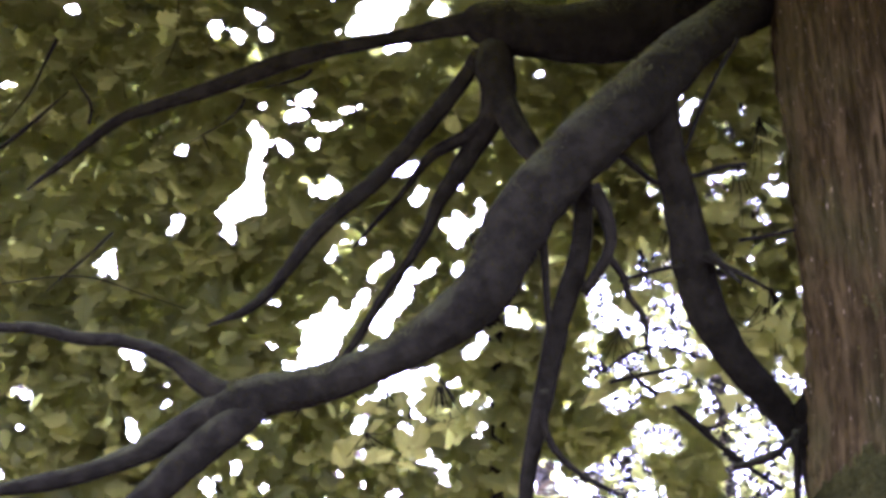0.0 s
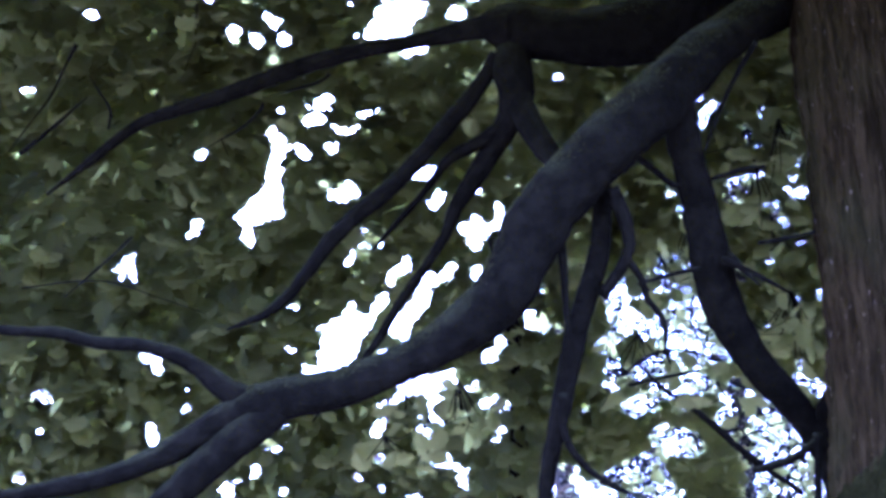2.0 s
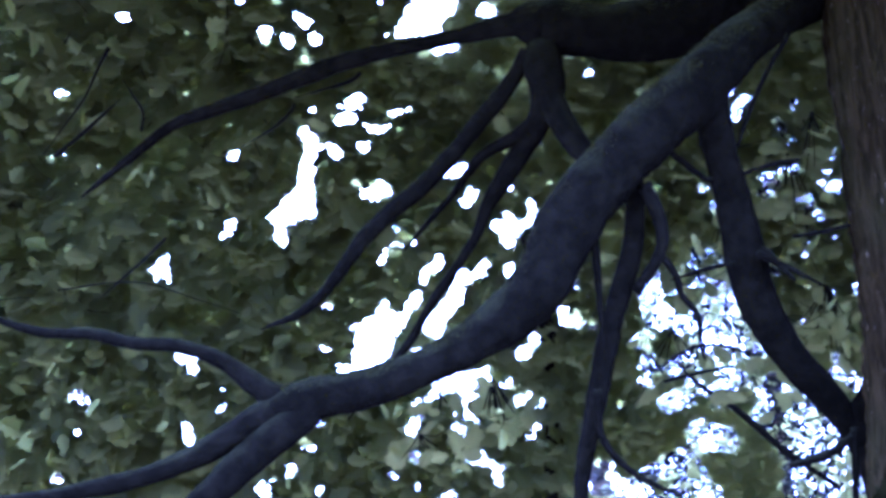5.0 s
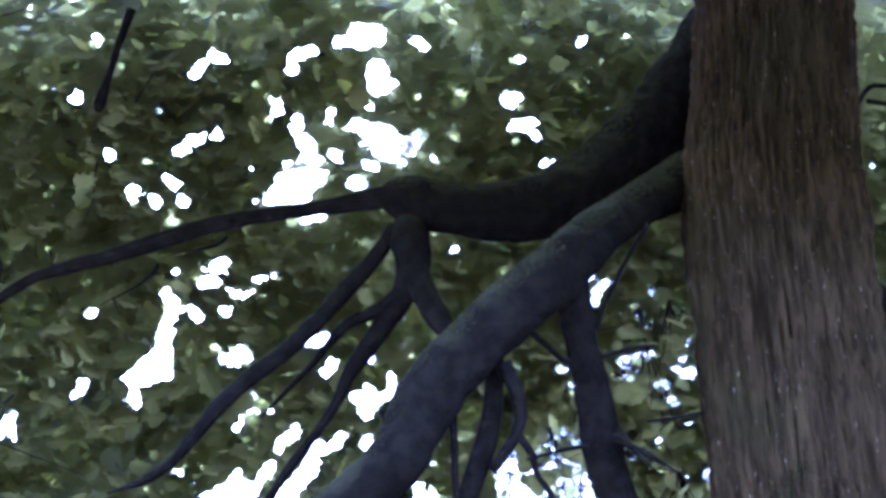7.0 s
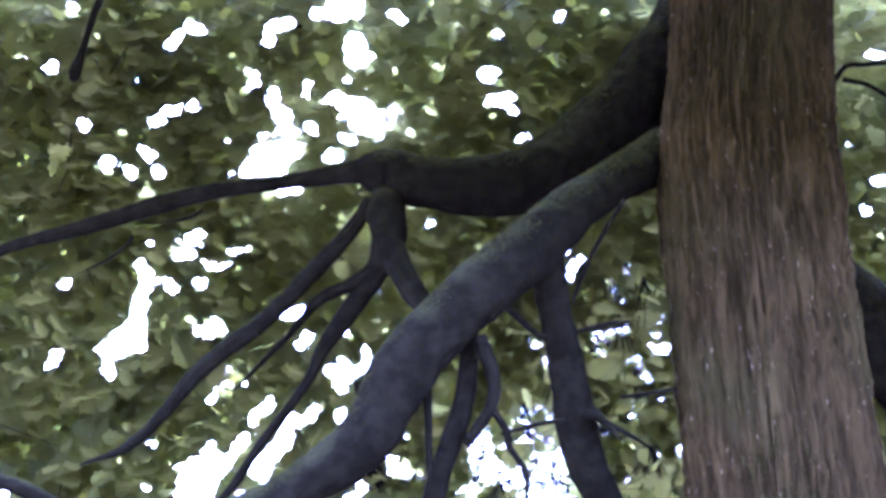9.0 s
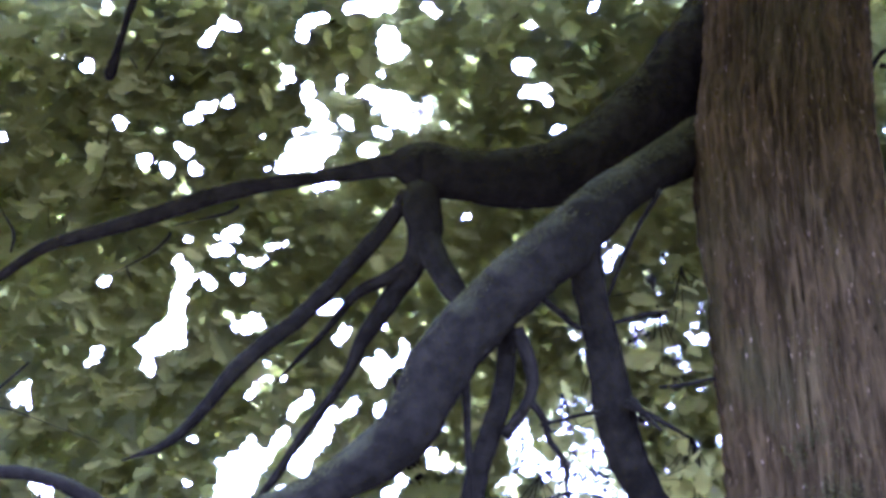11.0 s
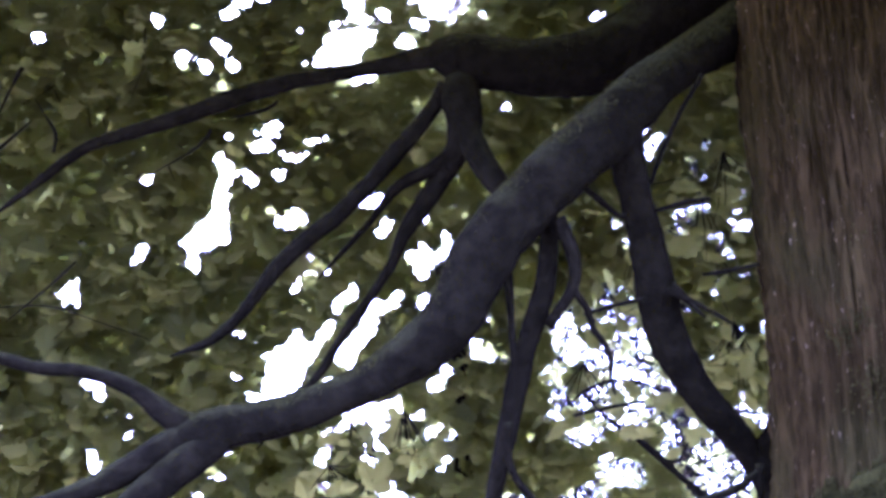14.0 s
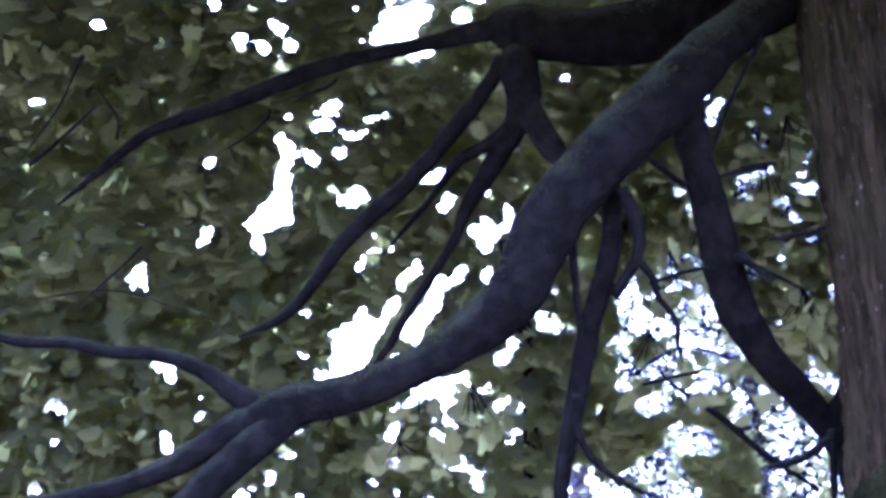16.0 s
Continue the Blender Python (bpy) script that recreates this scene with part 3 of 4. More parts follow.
GAPS_MIDDLE = [
    (-1.041, 0.630, 0.014), (-0.891, 0.809, 0.014), (-0.634, 0.742, 0.022), (-0.514, 0.772, 0.011), (-0.934, 0.688, 0.014), (-0.924, 0.640, 0.017),
    (-0.842, 0.669, -0.795, 0.684, 0.031), (-0.813, 0.619, 0.025), (-0.909, 0.576, -0.840, 0.585, 0.025), (-0.638, 0.630, -0.643, 0.602, 0.028), (-0.557, 0.617, 0.017), (-0.501, 0.603, 0.014),
    (-0.590, 0.582, 0.014), (-0.784, 0.544, 0.020), (-0.747, 0.522, 0.028), (-0.686, 0.531, 0.020), (-0.630, 0.518, 0.014), (-0.796, 0.460, -0.790, 0.432, 0.031),
    (-0.790, 0.381, 0.017), (-0.353, 0.647, 0.031), (-0.395, 0.638, 0.014), (-1.451, 0.422, -1.432, 0.430, 0.014), (-1.458, 0.077, 0.025), (-1.492, 0.022, 0.025),
    (-1.452, 0.064, 0.017), (-1.257, 0.240, 0.014), (-1.819, -0.078, -1.807, -0.215, 0.022)]
GAPS_LONG = [
    (-1.103, 0.535, -1.089, 0.512, 0.036), (-1.052, 0.485, -1.065, 0.415, 0.042), (-0.949, 0.444, -0.926, 0.402, 0.039), (-1.078, 0.395, -1.098, 0.303, 0.045), (-1.077, 0.331, -1.097, 0.206, 0.050), (-1.110, 0.205, -1.150, 0.108, 0.059),
    (-1.192, 0.163, -1.232, 0.093, 0.045), (-1.274, 0.112, 0.028), (-1.223, 0.038, -1.211, -0.031, 0.022), (-1.070, 0.261, -1.067, 0.108, 0.020), (-0.840, 0.264, 0.028), (-0.792, 0.208, -0.709, 0.209, 0.025),
    (-0.715, 0.259, 0.028), (-0.681, 0.209, 0.020), (-0.659, 0.182, 0.011)]
GAPS_FORK = [
    (-0.349, 0.291, -0.293, 0.325, 0.022), (-0.382, 0.291, -0.335, 0.294, 0.020), (-0.250, 0.227, -0.297, 0.143, 0.022), (-0.083, 0.207, 0.022), (-0.046, 0.201, 0.014), (-0.150, 0.038, -0.108, 0.005, 0.020),
    (-0.094, -0.031, -0.080, -0.064, 0.028), (-0.067, 0.020, -0.005, 0.031, 0.028), (0.044, 0.104, 0.017, 0.048, 0.028), (0.024, 0.152, 0.011), (-0.081, 0.084, 0.020), (-0.024, -0.069, 0.011),
    (-0.631, 0.037, 0.020), (-0.670, -0.002, 0.020), (-0.617, -0.013, -0.572, -0.018, 0.020), (-0.655, -0.046, 0.017), (-0.685, -0.083, 0.017), (-0.635, -0.096, 0.020),
    (-0.675, -0.169, 0.025), (-0.717, -0.136, 0.017), (-0.572, -0.054, 0.014), (-0.638, 0.084, 0.011), (-0.621, -0.138, 0.011), (-0.514, 0.164, 0.011),
    (-0.401, 0.034, 0.017)]
GAPS_SLITS = [
    (-0.495, -0.178, -0.508, -0.234, 0.034), (-0.445, -0.164, -0.427, -0.122, 0.020), (-0.084, -0.175, -0.092, -0.203, 0.022), (-0.245, -0.199, -0.204, -0.154, 0.020), (-0.199, -0.087, 0.014), (-0.266, -0.079, 0.011),
    (-0.238, -0.302, 0.014), (-0.549, -0.304, -0.630, -0.442, 0.031), (-0.672, -0.401, -0.698, -0.484, 0.042), (-0.781, -0.471, -0.807, -0.595, 0.073), (-0.698, -0.512, -0.751, -0.608, 0.056), (-0.929, -0.664, -0.792, -0.655, 0.025),
    (-0.971, -0.645, 0.017), (-0.714, -0.360, -0.727, -0.388, 0.025), (-0.706, -0.340, 0.025), (-0.638, -0.240, 0.017), (-0.866, -0.319, 0.017), (-0.315, -0.191, -0.342, -0.261, 0.022),
    (-0.341, -0.288, -0.382, -0.358, 0.053), (-0.409, -0.372, -0.450, -0.455, 0.053), (-0.505, -0.469, -0.449, -0.496, 0.036), (-0.435, -0.524, 0.025)]
GAPS_BEADS = [
    (-1.099, -0.376, 0.025), (-1.017, -0.365, -0.990, -0.353, 0.025), (-1.139, -0.431, 0.017), (-0.925, -0.411, 0.020), (-0.878, -0.444, 0.025), (-0.586, -0.594, -0.531, -0.580, 0.014),
    (0.201, -0.229, 0.022), (0.249, -0.279, 0.011), (0.166, -0.396, 0.175, -0.438, 0.028), (0.250, -0.409, 0.022), (0.259, -0.479, 0.017), (-0.060, -0.605, -0.005, -0.577, 0.039),
    (0.031, -0.527, 0.022), (-0.120, -0.702, 0.022)]
GAPS_UNDER = [
    (-0.075, -0.179, -0.073, -0.213, 0.022), (0.215, -0.240, 0.022), (0.265, -0.275, 0.014), (0.171, -0.399, 0.186, -0.456, 0.028), (0.257, -0.443, 0.025), (0.320, -0.346, 0.034),
    (0.326, -0.472, 0.028), (-0.004, -0.481, 0.014), (0.023, -0.540, 0.056, -0.535, 0.017), (-0.034, -0.593, -0.007, -0.613, 0.039), (-0.107, -0.732, -0.127, -0.760, 0.017), (-0.190, -0.674, 0.031),
    (-0.053, -0.831, -0.081, -0.859, 0.022)]
GAPS_UNDER_MORE = [
    (0.004, -0.818, 0.032, -0.832, 0.022), (0.045, -0.861, 0.065, -0.847, 0.025), (0.003, -0.888, 0.017), (-0.029, -0.781, 0.017), (-0.040, -0.910, 0.014), (-0.097, -0.985, 0.017),
    (0.000, -1.029, 0.017), (0.021, -0.973, 0.043, -0.967, 0.017), (-0.166, -0.886, 0.020), (-0.171, -1.195, -0.158, -1.252, 0.039), (-0.114, -1.154, 0.022), (0.349, -0.761, 0.351, -0.801, 0.014),
    (0.443, -0.852, 0.017)]
GAPS_UNDER_LIMB = [
    (-0.573, -0.852, -0.459, -0.797, 0.042), (-0.431, -0.755, -0.233, -0.716, 0.056), (-0.603, -0.964, -0.546, -0.908, 0.036), (-0.590, -1.006, 0.025), (-0.353, -0.827, -0.240, -0.772, 0.045), (-0.343, -0.897, -0.265, -0.926, 0.034),
    (-0.373, -0.967, -0.308, -0.996, 0.039), (-0.310, -1.109, -0.227, -1.138, 0.028), (-0.240, -1.096, 0.022), (-0.706, -1.188, -0.679, -1.217, 0.039), (-0.566, -1.247, -0.539, -1.275, 0.020), (-0.592, -1.105, -0.508, -1.129, 0.025),
    (-0.438, -1.150, 0.014), (-0.427, -1.311, -0.384, -1.300, 0.034), (-0.257, -1.293, 0.014), (-0.653, -1.344, 0.022), (-0.752, -1.337, 0.017), (-0.793, -1.314, 0.014),
    (0.445, -0.903, 0.025), (0.230, -1.032, 0.014), (0.223, -1.102, 0.014), (0.369, -1.062, 0.017)]
GAPS_LACE_LOW = [
    (0.348, -1.188, 0.319, -1.258, 0.042), (0.360, -1.287, 0.445, -1.260, 0.025), (0.486, -1.275, 0.541, -1.346, 0.036), (0.613, -1.192, 0.571, -1.219, 0.031), (0.656, -1.164, 0.025), (0.653, -1.347, 0.708, -1.376, 0.025),
    (0.826, -1.012, 0.964, -1.042, 0.050), (0.796, -1.124, 0.028), (0.740, -1.151, 0.765, -1.320, 0.056), (0.822, -1.237, 0.877, -1.322, 0.042), (0.751, -1.348, 0.036), (1.491, -1.176, 1.476, -1.274, 0.034),
    (1.324, -1.229, 0.034), (1.407, -1.245, 1.433, -1.357, 0.028), (1.267, -1.285, 1.294, -1.355, 0.031), (1.269, -1.187, 0.020), (1.601, -1.219, 1.609, -1.289, 0.025)]
GAPS_LACE = [
    (0.628, -0.281, 0.585, -0.308, 0.031), (0.684, -0.268, 0.739, -0.283, 0.039), (0.612, -0.365, 0.639, -0.435, 0.039), (0.823, -0.228, 0.949, -0.231, 0.064), (0.836, -0.312, 0.947, -0.314, 0.064), (0.793, -0.424, 0.777, -0.507, 0.042),
    (0.932, -0.398, 0.916, -0.537, 0.076), (1.029, -0.427, 0.031), (1.014, -0.511, 1.055, -0.582, 0.039), (0.540, -0.559, 0.582, -0.532, 0.025), (0.594, -0.630, 0.593, -0.700, 0.020), (0.564, -0.756, 0.014),
    (0.789, -0.633, 0.733, -0.661, 0.031), (0.887, -0.635, 0.872, -0.705, 0.042), (0.970, -0.650, 0.022), (0.691, -0.702, 0.022), (0.829, -0.774, 0.039), (0.941, -0.776, 1.024, -0.749, 0.034),
    (0.926, -0.846, 0.020)]
GAPS_LACE_SIDE = [
    (0.745, -0.829, 0.702, -0.856, 0.036), (0.661, -0.856, 0.020), (1.110, -0.624, 1.138, -0.616, 0.020), (1.191, -0.766, 1.176, -0.821, 0.036), (1.259, -0.850, 1.328, -0.879, 0.042), (1.355, -0.936, 1.438, -1.021, 0.076),
    (1.244, -0.934, 1.298, -1.047, 0.067), (1.133, -0.919, 1.161, -0.947, 0.039), (1.270, -1.089, 1.381, -1.090, 0.045), (1.465, -1.049, 1.506, -1.064, 0.034), (1.632, -0.982, 0.022), (1.651, -1.046, 0.025),
    (1.661, -0.912, 0.014), (1.538, -0.757, 1.593, -0.786, 0.028), (1.483, -0.742, 0.020), (1.498, -0.658, 0.011), (1.659, -0.661, 0.014)]
GAPS_TRUNK_SIDE = [
    (1.171, -0.187, 1.226, -0.235, 0.020), (1.254, -0.236, 0.020), (1.233, -0.325, 0.020), (1.366, -0.196, 0.017), (1.378, -0.294, 0.020), (1.531, -0.227, 0.017),
    (1.599, -0.303, 1.619, -0.298, 0.017), (1.612, -0.367, 0.020), (1.516, -0.338, 0.017), (1.348, -0.461, 1.375, -0.503, 0.020), (1.431, -0.504, 0.020), (1.652, -0.507, 0.011),
    (1.069, 0.783, 1.088, 0.755, 0.034), (0.995, 0.682, 0.020), (1.012, 0.651, 0.017), (1.049, 0.576, 1.086, 0.630, 0.025), (1.024, 0.526, 1.049, 0.548, 0.025), (1.056, 0.436, 0.014),
    (1.154, 0.532, 0.025), (1.250, 0.502, 1.264, 0.446, 0.031), (1.305, 0.418, 0.028), (1.321, 0.598, 1.361, 0.514, 0.020), (1.350, 0.675, 0.014)]
GAPS_TRUNK_SIDE_LOW = [
    (1.514, 0.538, 0.011), (1.164, 0.240, 1.372, 0.277, 0.028), (1.233, 0.210, 0.020), (1.483, 0.317, 1.468, 0.248, 0.031), (1.525, 0.358, 0.020), (1.454, 0.192, 1.495, 0.164, 0.034),
    (1.537, 0.199, 0.022), (1.204, 0.155, 1.217, 0.099, 0.025), (1.135, 0.170, 1.190, 0.142, 0.020), (1.328, 0.111, 1.384, 0.138, 0.014), (1.425, 0.073, 1.452, 0.025, 0.020), (1.397, 0.096, 0.014),
    (1.492, -0.045, 1.520, -0.059, 0.031), (1.590, -0.005, 0.017), (1.560, -0.116, 0.014), (1.597, -0.105, 0.014), (1.367, -0.098, 1.380, -0.140, 0.039), (1.187, -0.045, 0.020),
    (0.825, -0.103, 0.839, -0.131, 0.031), (0.909, -0.118, 0.025), (0.885, 0.189, 0.866, 0.201, 0.025), (0.926, 0.105, 0.939, 0.077, 0.022)]
GAPS_SMALL = [
    (0.952, 0.007, 0.014), (0.649, 0.207, 0.635, 0.194, 0.017), (0.705, 0.220, 0.011), (0.236, 0.859, 0.017), (0.310, 0.771, 0.330, 0.779, 0.020), (0.492, 0.826, 0.548, 0.825, 0.014),
    (0.630, 0.779, 0.017), (0.573, 0.663, 0.022), (0.504, 0.731, 0.008), (-1.859, -0.126, -1.846, -0.197, 0.017), (-2.401, -0.188, 0.022), (-1.851, -0.663, 0.022),
    (-1.770, -0.594, -1.727, -0.594, 0.017), (-1.685, -0.609, -1.678, -0.666, 0.022), (-1.873, -0.762, 0.020), (-1.898, -0.600, 0.011), (-1.533, -0.775, 0.025), (-1.549, -0.860, -1.520, -0.846, 0.017),
    (-1.587, -0.681, 0.011), (-1.646, -0.779, 0.011)]
GAPS_LEFT = [
    (-2.282, -0.600, 0.017), (-2.253, -0.563, 0.014), (-2.313, -0.713, 0.017), (-2.286, -0.770, -2.216, -0.799, 0.039), (-2.245, -0.841, 0.022), (-2.330, -0.797, 0.017),
    (-2.037, -0.816, -2.031, -0.844, 0.014), (-2.282, -0.957, 0.022), (-2.396, -1.188, -2.382, -1.194, 0.048), (-2.209, -1.120, 0.011), (-1.721, -0.934, -1.708, -1.019, 0.031), (-1.703, -1.062, 0.020),
    (-1.344, -1.236, -1.331, -1.293, 0.034), (-1.287, -1.209, 0.022), (-1.200, -1.153, -1.187, -1.182, 0.028), (-1.387, -1.250, 0.017), (-1.141, -1.013, -1.085, -1.056, 0.020), (-1.055, -0.957, -0.998, -0.930, 0.014),
    (-1.073, -1.155, 0.017)]
GAPS_LEFT_HIGH = [
    (-1.047, -1.260, -1.076, -1.296, 0.020), (-0.893, -1.341, 0.025), (-0.992, -1.354, 0.017), (-1.005, -0.558, 0.022), (-2.299, 0.750, 0.022), (-2.328, 0.728, 0.020),
    (-2.318, 0.657, 0.017), (-2.200, 0.837, 0.014), (-2.001, 1.128, -1.972, 1.127, 0.022), (-1.896, 1.106, 0.014), (-2.038, 0.988, 0.014), (-1.456, 0.407, 0.022),
    (-1.375, 0.265, 0.017), (-1.464, 0.056, -1.486, 0.078, 0.022), (-1.510, 0.014, 0.020), (-1.563, 0.032, 0.011), (-1.334, -0.099, 0.017)]
LEAFY_GAPS = (GAPS_TOP + GAPS_TOP_MORE + GAPS_CROWN + GAPS_CROWN_MORE + GAPS_CROWN_SIDE + GAPS_HIGH + GAPS_BESIDE + GAPS_MIDDLE + GAPS_LONG + GAPS_FORK + GAPS_SLITS + GAPS_BEADS + GAPS_UNDER + GAPS_UNDER_MORE + GAPS_UNDER_LIMB + GAPS_TRUNK_SIDE + GAPS_TRUNK_SIDE_LOW + GAPS_SMALL + GAPS_LEFT + GAPS_LEFT_HIGH)
LACY_GAPS = GAPS_LACE_LOW + GAPS_LACE + GAPS_LACE_SIDE

ALONG = np.array((0, math.cos(PITCH), math.sin(PITCH)))
RISE = np.array((0, -math.sin(PITCH), math.cos(PITCH)))


def on_sheet(p):
    q = p - np.array(STAND)
    deep = q @ ALONG
    return q[:, 0] / deep * 7, q @ RISE / deep * 7


def from_sheet(u, v, deep):
    return np.array(STAND) + (np.outer(u / 7, (1, 0, 0)) + np.outer(v / 7, RISE) + ALONG) * deep[:, None]


# how far each place of the sheet lies outside the nearest gap, on a fine raster
CELL, LEFT_END, LOW_END = 0.004, -3.4, -2.2
REACH = np.full((1250, 1750), 0.3)


def raster_gaps(gaps, narrower, least, small):
    for gap in gaps:
        (a, b), (c, d), r = gap[:2], gap[-3:-1] if len(gap) == 5 else gap[:2], gap[-1]
        r = max(r - narrower, min(least * r, small))
        wide = r + 0.3
        i0, i1 = (max(0, int((q - LEFT_END) / CELL)) for q in (min(a, c) - wide, max(a, c) + wide))
        j0, j1 = (max(0, int((q - LOW_END) / CELL)) for q in (min(b, d) - wide, max(b, d) + wide))
        part_of = REACH[j0:j1, i0:i1]
        v, u = np.mgrid[j0:j0 + part_of.shape[0], i0:i0 + part_of.shape[1]] * CELL
        u, v = u + LEFT_END, v + LOW_END
        dx, dy = c - a, d - b
        s = np.clip(((u - a) * dx + (v - b) * dy) / (dx * dx + dy * dy + 1e-9), 0, 1)
        np.minimum(part_of, np.hypot(u - a - s * dx, v - b - s * dy) - r, out=part_of)


raster_gaps(LEAFY_GAPS, 0.026, 0.60, 0.013)
raster_gaps(LACY_GAPS, -0.008, 1.0, 0.1)


def outside(u, v):
    i = np.clip(((u - LEFT_END) / CELL).astype(int), 0, REACH.shape[1] - 1)
    j = np.clip(((v - LOW_END) / CELL).astype(int), 0, REACH.shape[0] - 1)
    return REACH[j, i]


def clear_of(u, v, margin):
    """True where a place on the sheet lies outside all the gaps."""
    return outside(u, v) > margin


# places on a leaf's outline: across, along
OUTLINE = [(x, y) for x, y, _ in LOBED] + [(0, 0.25), (0, 0.5), (0, 0.75), (0.14, 0.6), (-0.14, 0.6), (0.28, 0.56), (-0.28, 0.56), (0.12, 0.8), (-0.12, 0.8)]


def lumps(p, size, seed):
    return np.array([noise.noise(Vector(q) / size + Vector((seed, 0, 0))) for q in p.tolist()])


def sprays(count, near, far, size, seed, per=7, reach=0.16, thin=-0.25, left=-4.4, right=3.3, low=-1.75):
    """Leaves in sprays on short twigs, scattered through the crown but for its gaps."""
    rng = np.random.default_rng(seed)
    u, v = rng.uniform(left, right, count), rng.uniform(low, 2.45, count)
    deep = rng.uniform(near, far, count)
    heart = from_sheet(u, v, deep)
    open_here = 0.10 * np.exp(-((u + 0.4) / 0.8) ** 2) + 0.08 * (u > 0.2)
    heart = heart[lumps(heart, 0.7, seed) > thin + open_here]
    way = rng.normal(size=heart.shape) * (1, 1, 0.4)
    way /= np.linalg.norm(way, axis=1)[:, None]
    along = rng.uniform(-1, 1, (len(heart), per))
    p = heart[:, None] + way[:, None] * (along * reach)[..., None] + rng.normal(size=(len(heart), per, 3)) * 0.045
    p = p.reshape(-1, 3)
    s = size * rng.uniform(0.65, 1.25, len(p))
    uu, vv = on_sheet(p)
    speck = lumps(np.c_[uu, vv, 0 * uu + 3.3], 0.12, 5)
    limit = np.where((uu > 0.05) & (vv < 0.95), 0.6, 0.8)
    keep = speck < limit
    axes = turned(len(p), rng)
    ragged = rng.uniform(-0.004, 0.003, len(p))
    for across, along in OUTLINE:
        q = p + s[:, None] * (across * axes[0] + (along - 0.45) * axes[1])
        keep &= clear_of(*on_sheet(q), ragged)
    stems = []
    hu, hv = on_sheet(heart)
    ok = clear_of(hu, hv, 0.06) & (rng.random(len(heart)) < 0.3)
    for h, w in zip(heart[ok], way[ok]):
        bend = rng.normal(size=3) * 0.03
        stems.append(np.array([[*(h - w * reach * 1.4), 0.004], [*(h + bend), 0.003], [*(h + w * reach), 0.0015]]))
    return p[keep], s[keep], stems, rng, [x[keep] for x in axes]


p, s, stems, rng, axes = sprays(6900, 7.35, 9.0, 0.165, 11, thin=-2.0)
order = np.argsort((p - np.array(STAND)) @ ALONG)
near_p, near_s, near_axes = p[order[:230]], s[order[:230]], [x[order[:230]] for x in axes]
p, s, axes = p[order[230:]], s[order[230:]], [x[order[230:]] for x in axes]
part("foliage", leaf_cloud("foliage", p, s, rng, axes=axes), LEAF, tree, "dense dark green lobed leaves", "stuff")
part("brushwood", thin_stems("brushwood", stems, 3), SHADED_BARK, tree, "thin dark twigs", "stuff")
p, s, stems, rng, axes = sprays(4000, 9.0, 10.6, 0.18, 23, reach=0.22, thin=-2.0)
part("foliage", leaf_cloud("foliage", p, s, rng, OVAL, OVAL_FACES, axes), LEAF, tree, "dense dark green leaves", "stuff")
# two extra layers at the back, added to dim light coming through the leaves
p, s, stems, rng, axes = sprays(1500, 10.8, 12.4, 0.20, 37, reach=0.25, thin=-2.0, left=-0.2, low=0.75)
part("foliage", leaf_cloud("foliage", p, s, rng, OVAL, OVAL_FACES, axes), LEAF, tree, "dense dark green leaves high up, added to dim the backlight", "stuff")
p, s, stems, rng, axes = sprays(2100, 10.6, 12.4, 0.20, 41, reach=0.25, thin=-2.0, right=-0.5, low=-1.5)
part("foliage", leaf_cloud("foliage", p, s, rng, OVAL, OVAL_FACES, axes), LEAF, tree, "dense dark green leaves behind, added to dim the backlight", "stuff")

# small leaves at the rims of the gaps, which give these their lobed outlines
rng = np.random.default_rng(51)
u, v = rng.uniform(-2.9, 2.9, 260000), rng.uniform(-1.6, 2.3, 260000)
edge = outside(u, v)
near_rim = (edge > 0.012) & (edge < 0.11)
u, v = u[near_rim][:38000], v[near_rim][:38000]
p = from_sheet(u, v, rng.uniform(7.3, 8.6, len(u)))
s = rng.uniform(0.06, 0.15, len(p))
axes = turned(len(p), rng)
keep = np.ones(len(p), bool)
for across, along in OUTLINE:
    keep &= clear_of(*on_sheet(p + s[:, None] * (across * axes[0] + (along - 0.45) * axes[1])), 0.0)
part("foliage", leaf_cloud("foliage", p[keep], s[keep], rng, axes=[x[keep] for x in axes]), LEAF, tree, "small lobed leaves", "stuff")

# sprigs that hang free in front, leaf by leaf: across, up, depth, leaves, spread, leaf length
SPRIGS = [(1.10, -0.80, 5.8, 6, 0.06, 0.13), (1.26, -0.52, 6.45, 7, 0.09, 0.12),
          (1.48, -0.45, 6.6, 26, 0.16, 0.14), (1.42, 0.42, 6.5, 12, 0.14, 0.14), 
          (-0.44, -0.85, 5.9, 4, 0.05, 0.12), (-0.55, -1.10, 5.9, 6, 0.09, 0.13), (-0.31, 1.14, 6.6, 4, 0.08, 0.13),
          (-0.20, 1.30, 6.7, 5, 0.09, 0.13), (-0.18, -0.88, 6.2, 14, 0.15, 0.12),
          (-0.33, -0.98, 6.3, 10, 0.12, 0.13), (0.84, -0.22, 6.6, 14, 0.14, 0.13), (0.98, -0.02, 6.7, 8, 0.12, 0.13),
          (1.30, 0.22, 6.6, 9, 0.15, 0.13), (0.72, -0.62, 6.6, 10, 0.13, 0.13), (1.38, -0.05, 6.8, 10, 0.15, 0.13)]
blade = bpy.data.meshes.new("leaf")
blade.from_pydata(LOBED.tolist(), [], LOBED_FACES)
blade.materials.append(LEAF)
rng = np.random.default_rng(8)


def hang_leaf(at, s, x, y, z):
    leaf = part("leaf", blade, LEAF, tree)
    leaf.matrix_basis = Matrix([(x[r] * s, y[r] * s, z[r] * s, at[r]) for r in range(3)] + [(0, 0, 0, 1)])


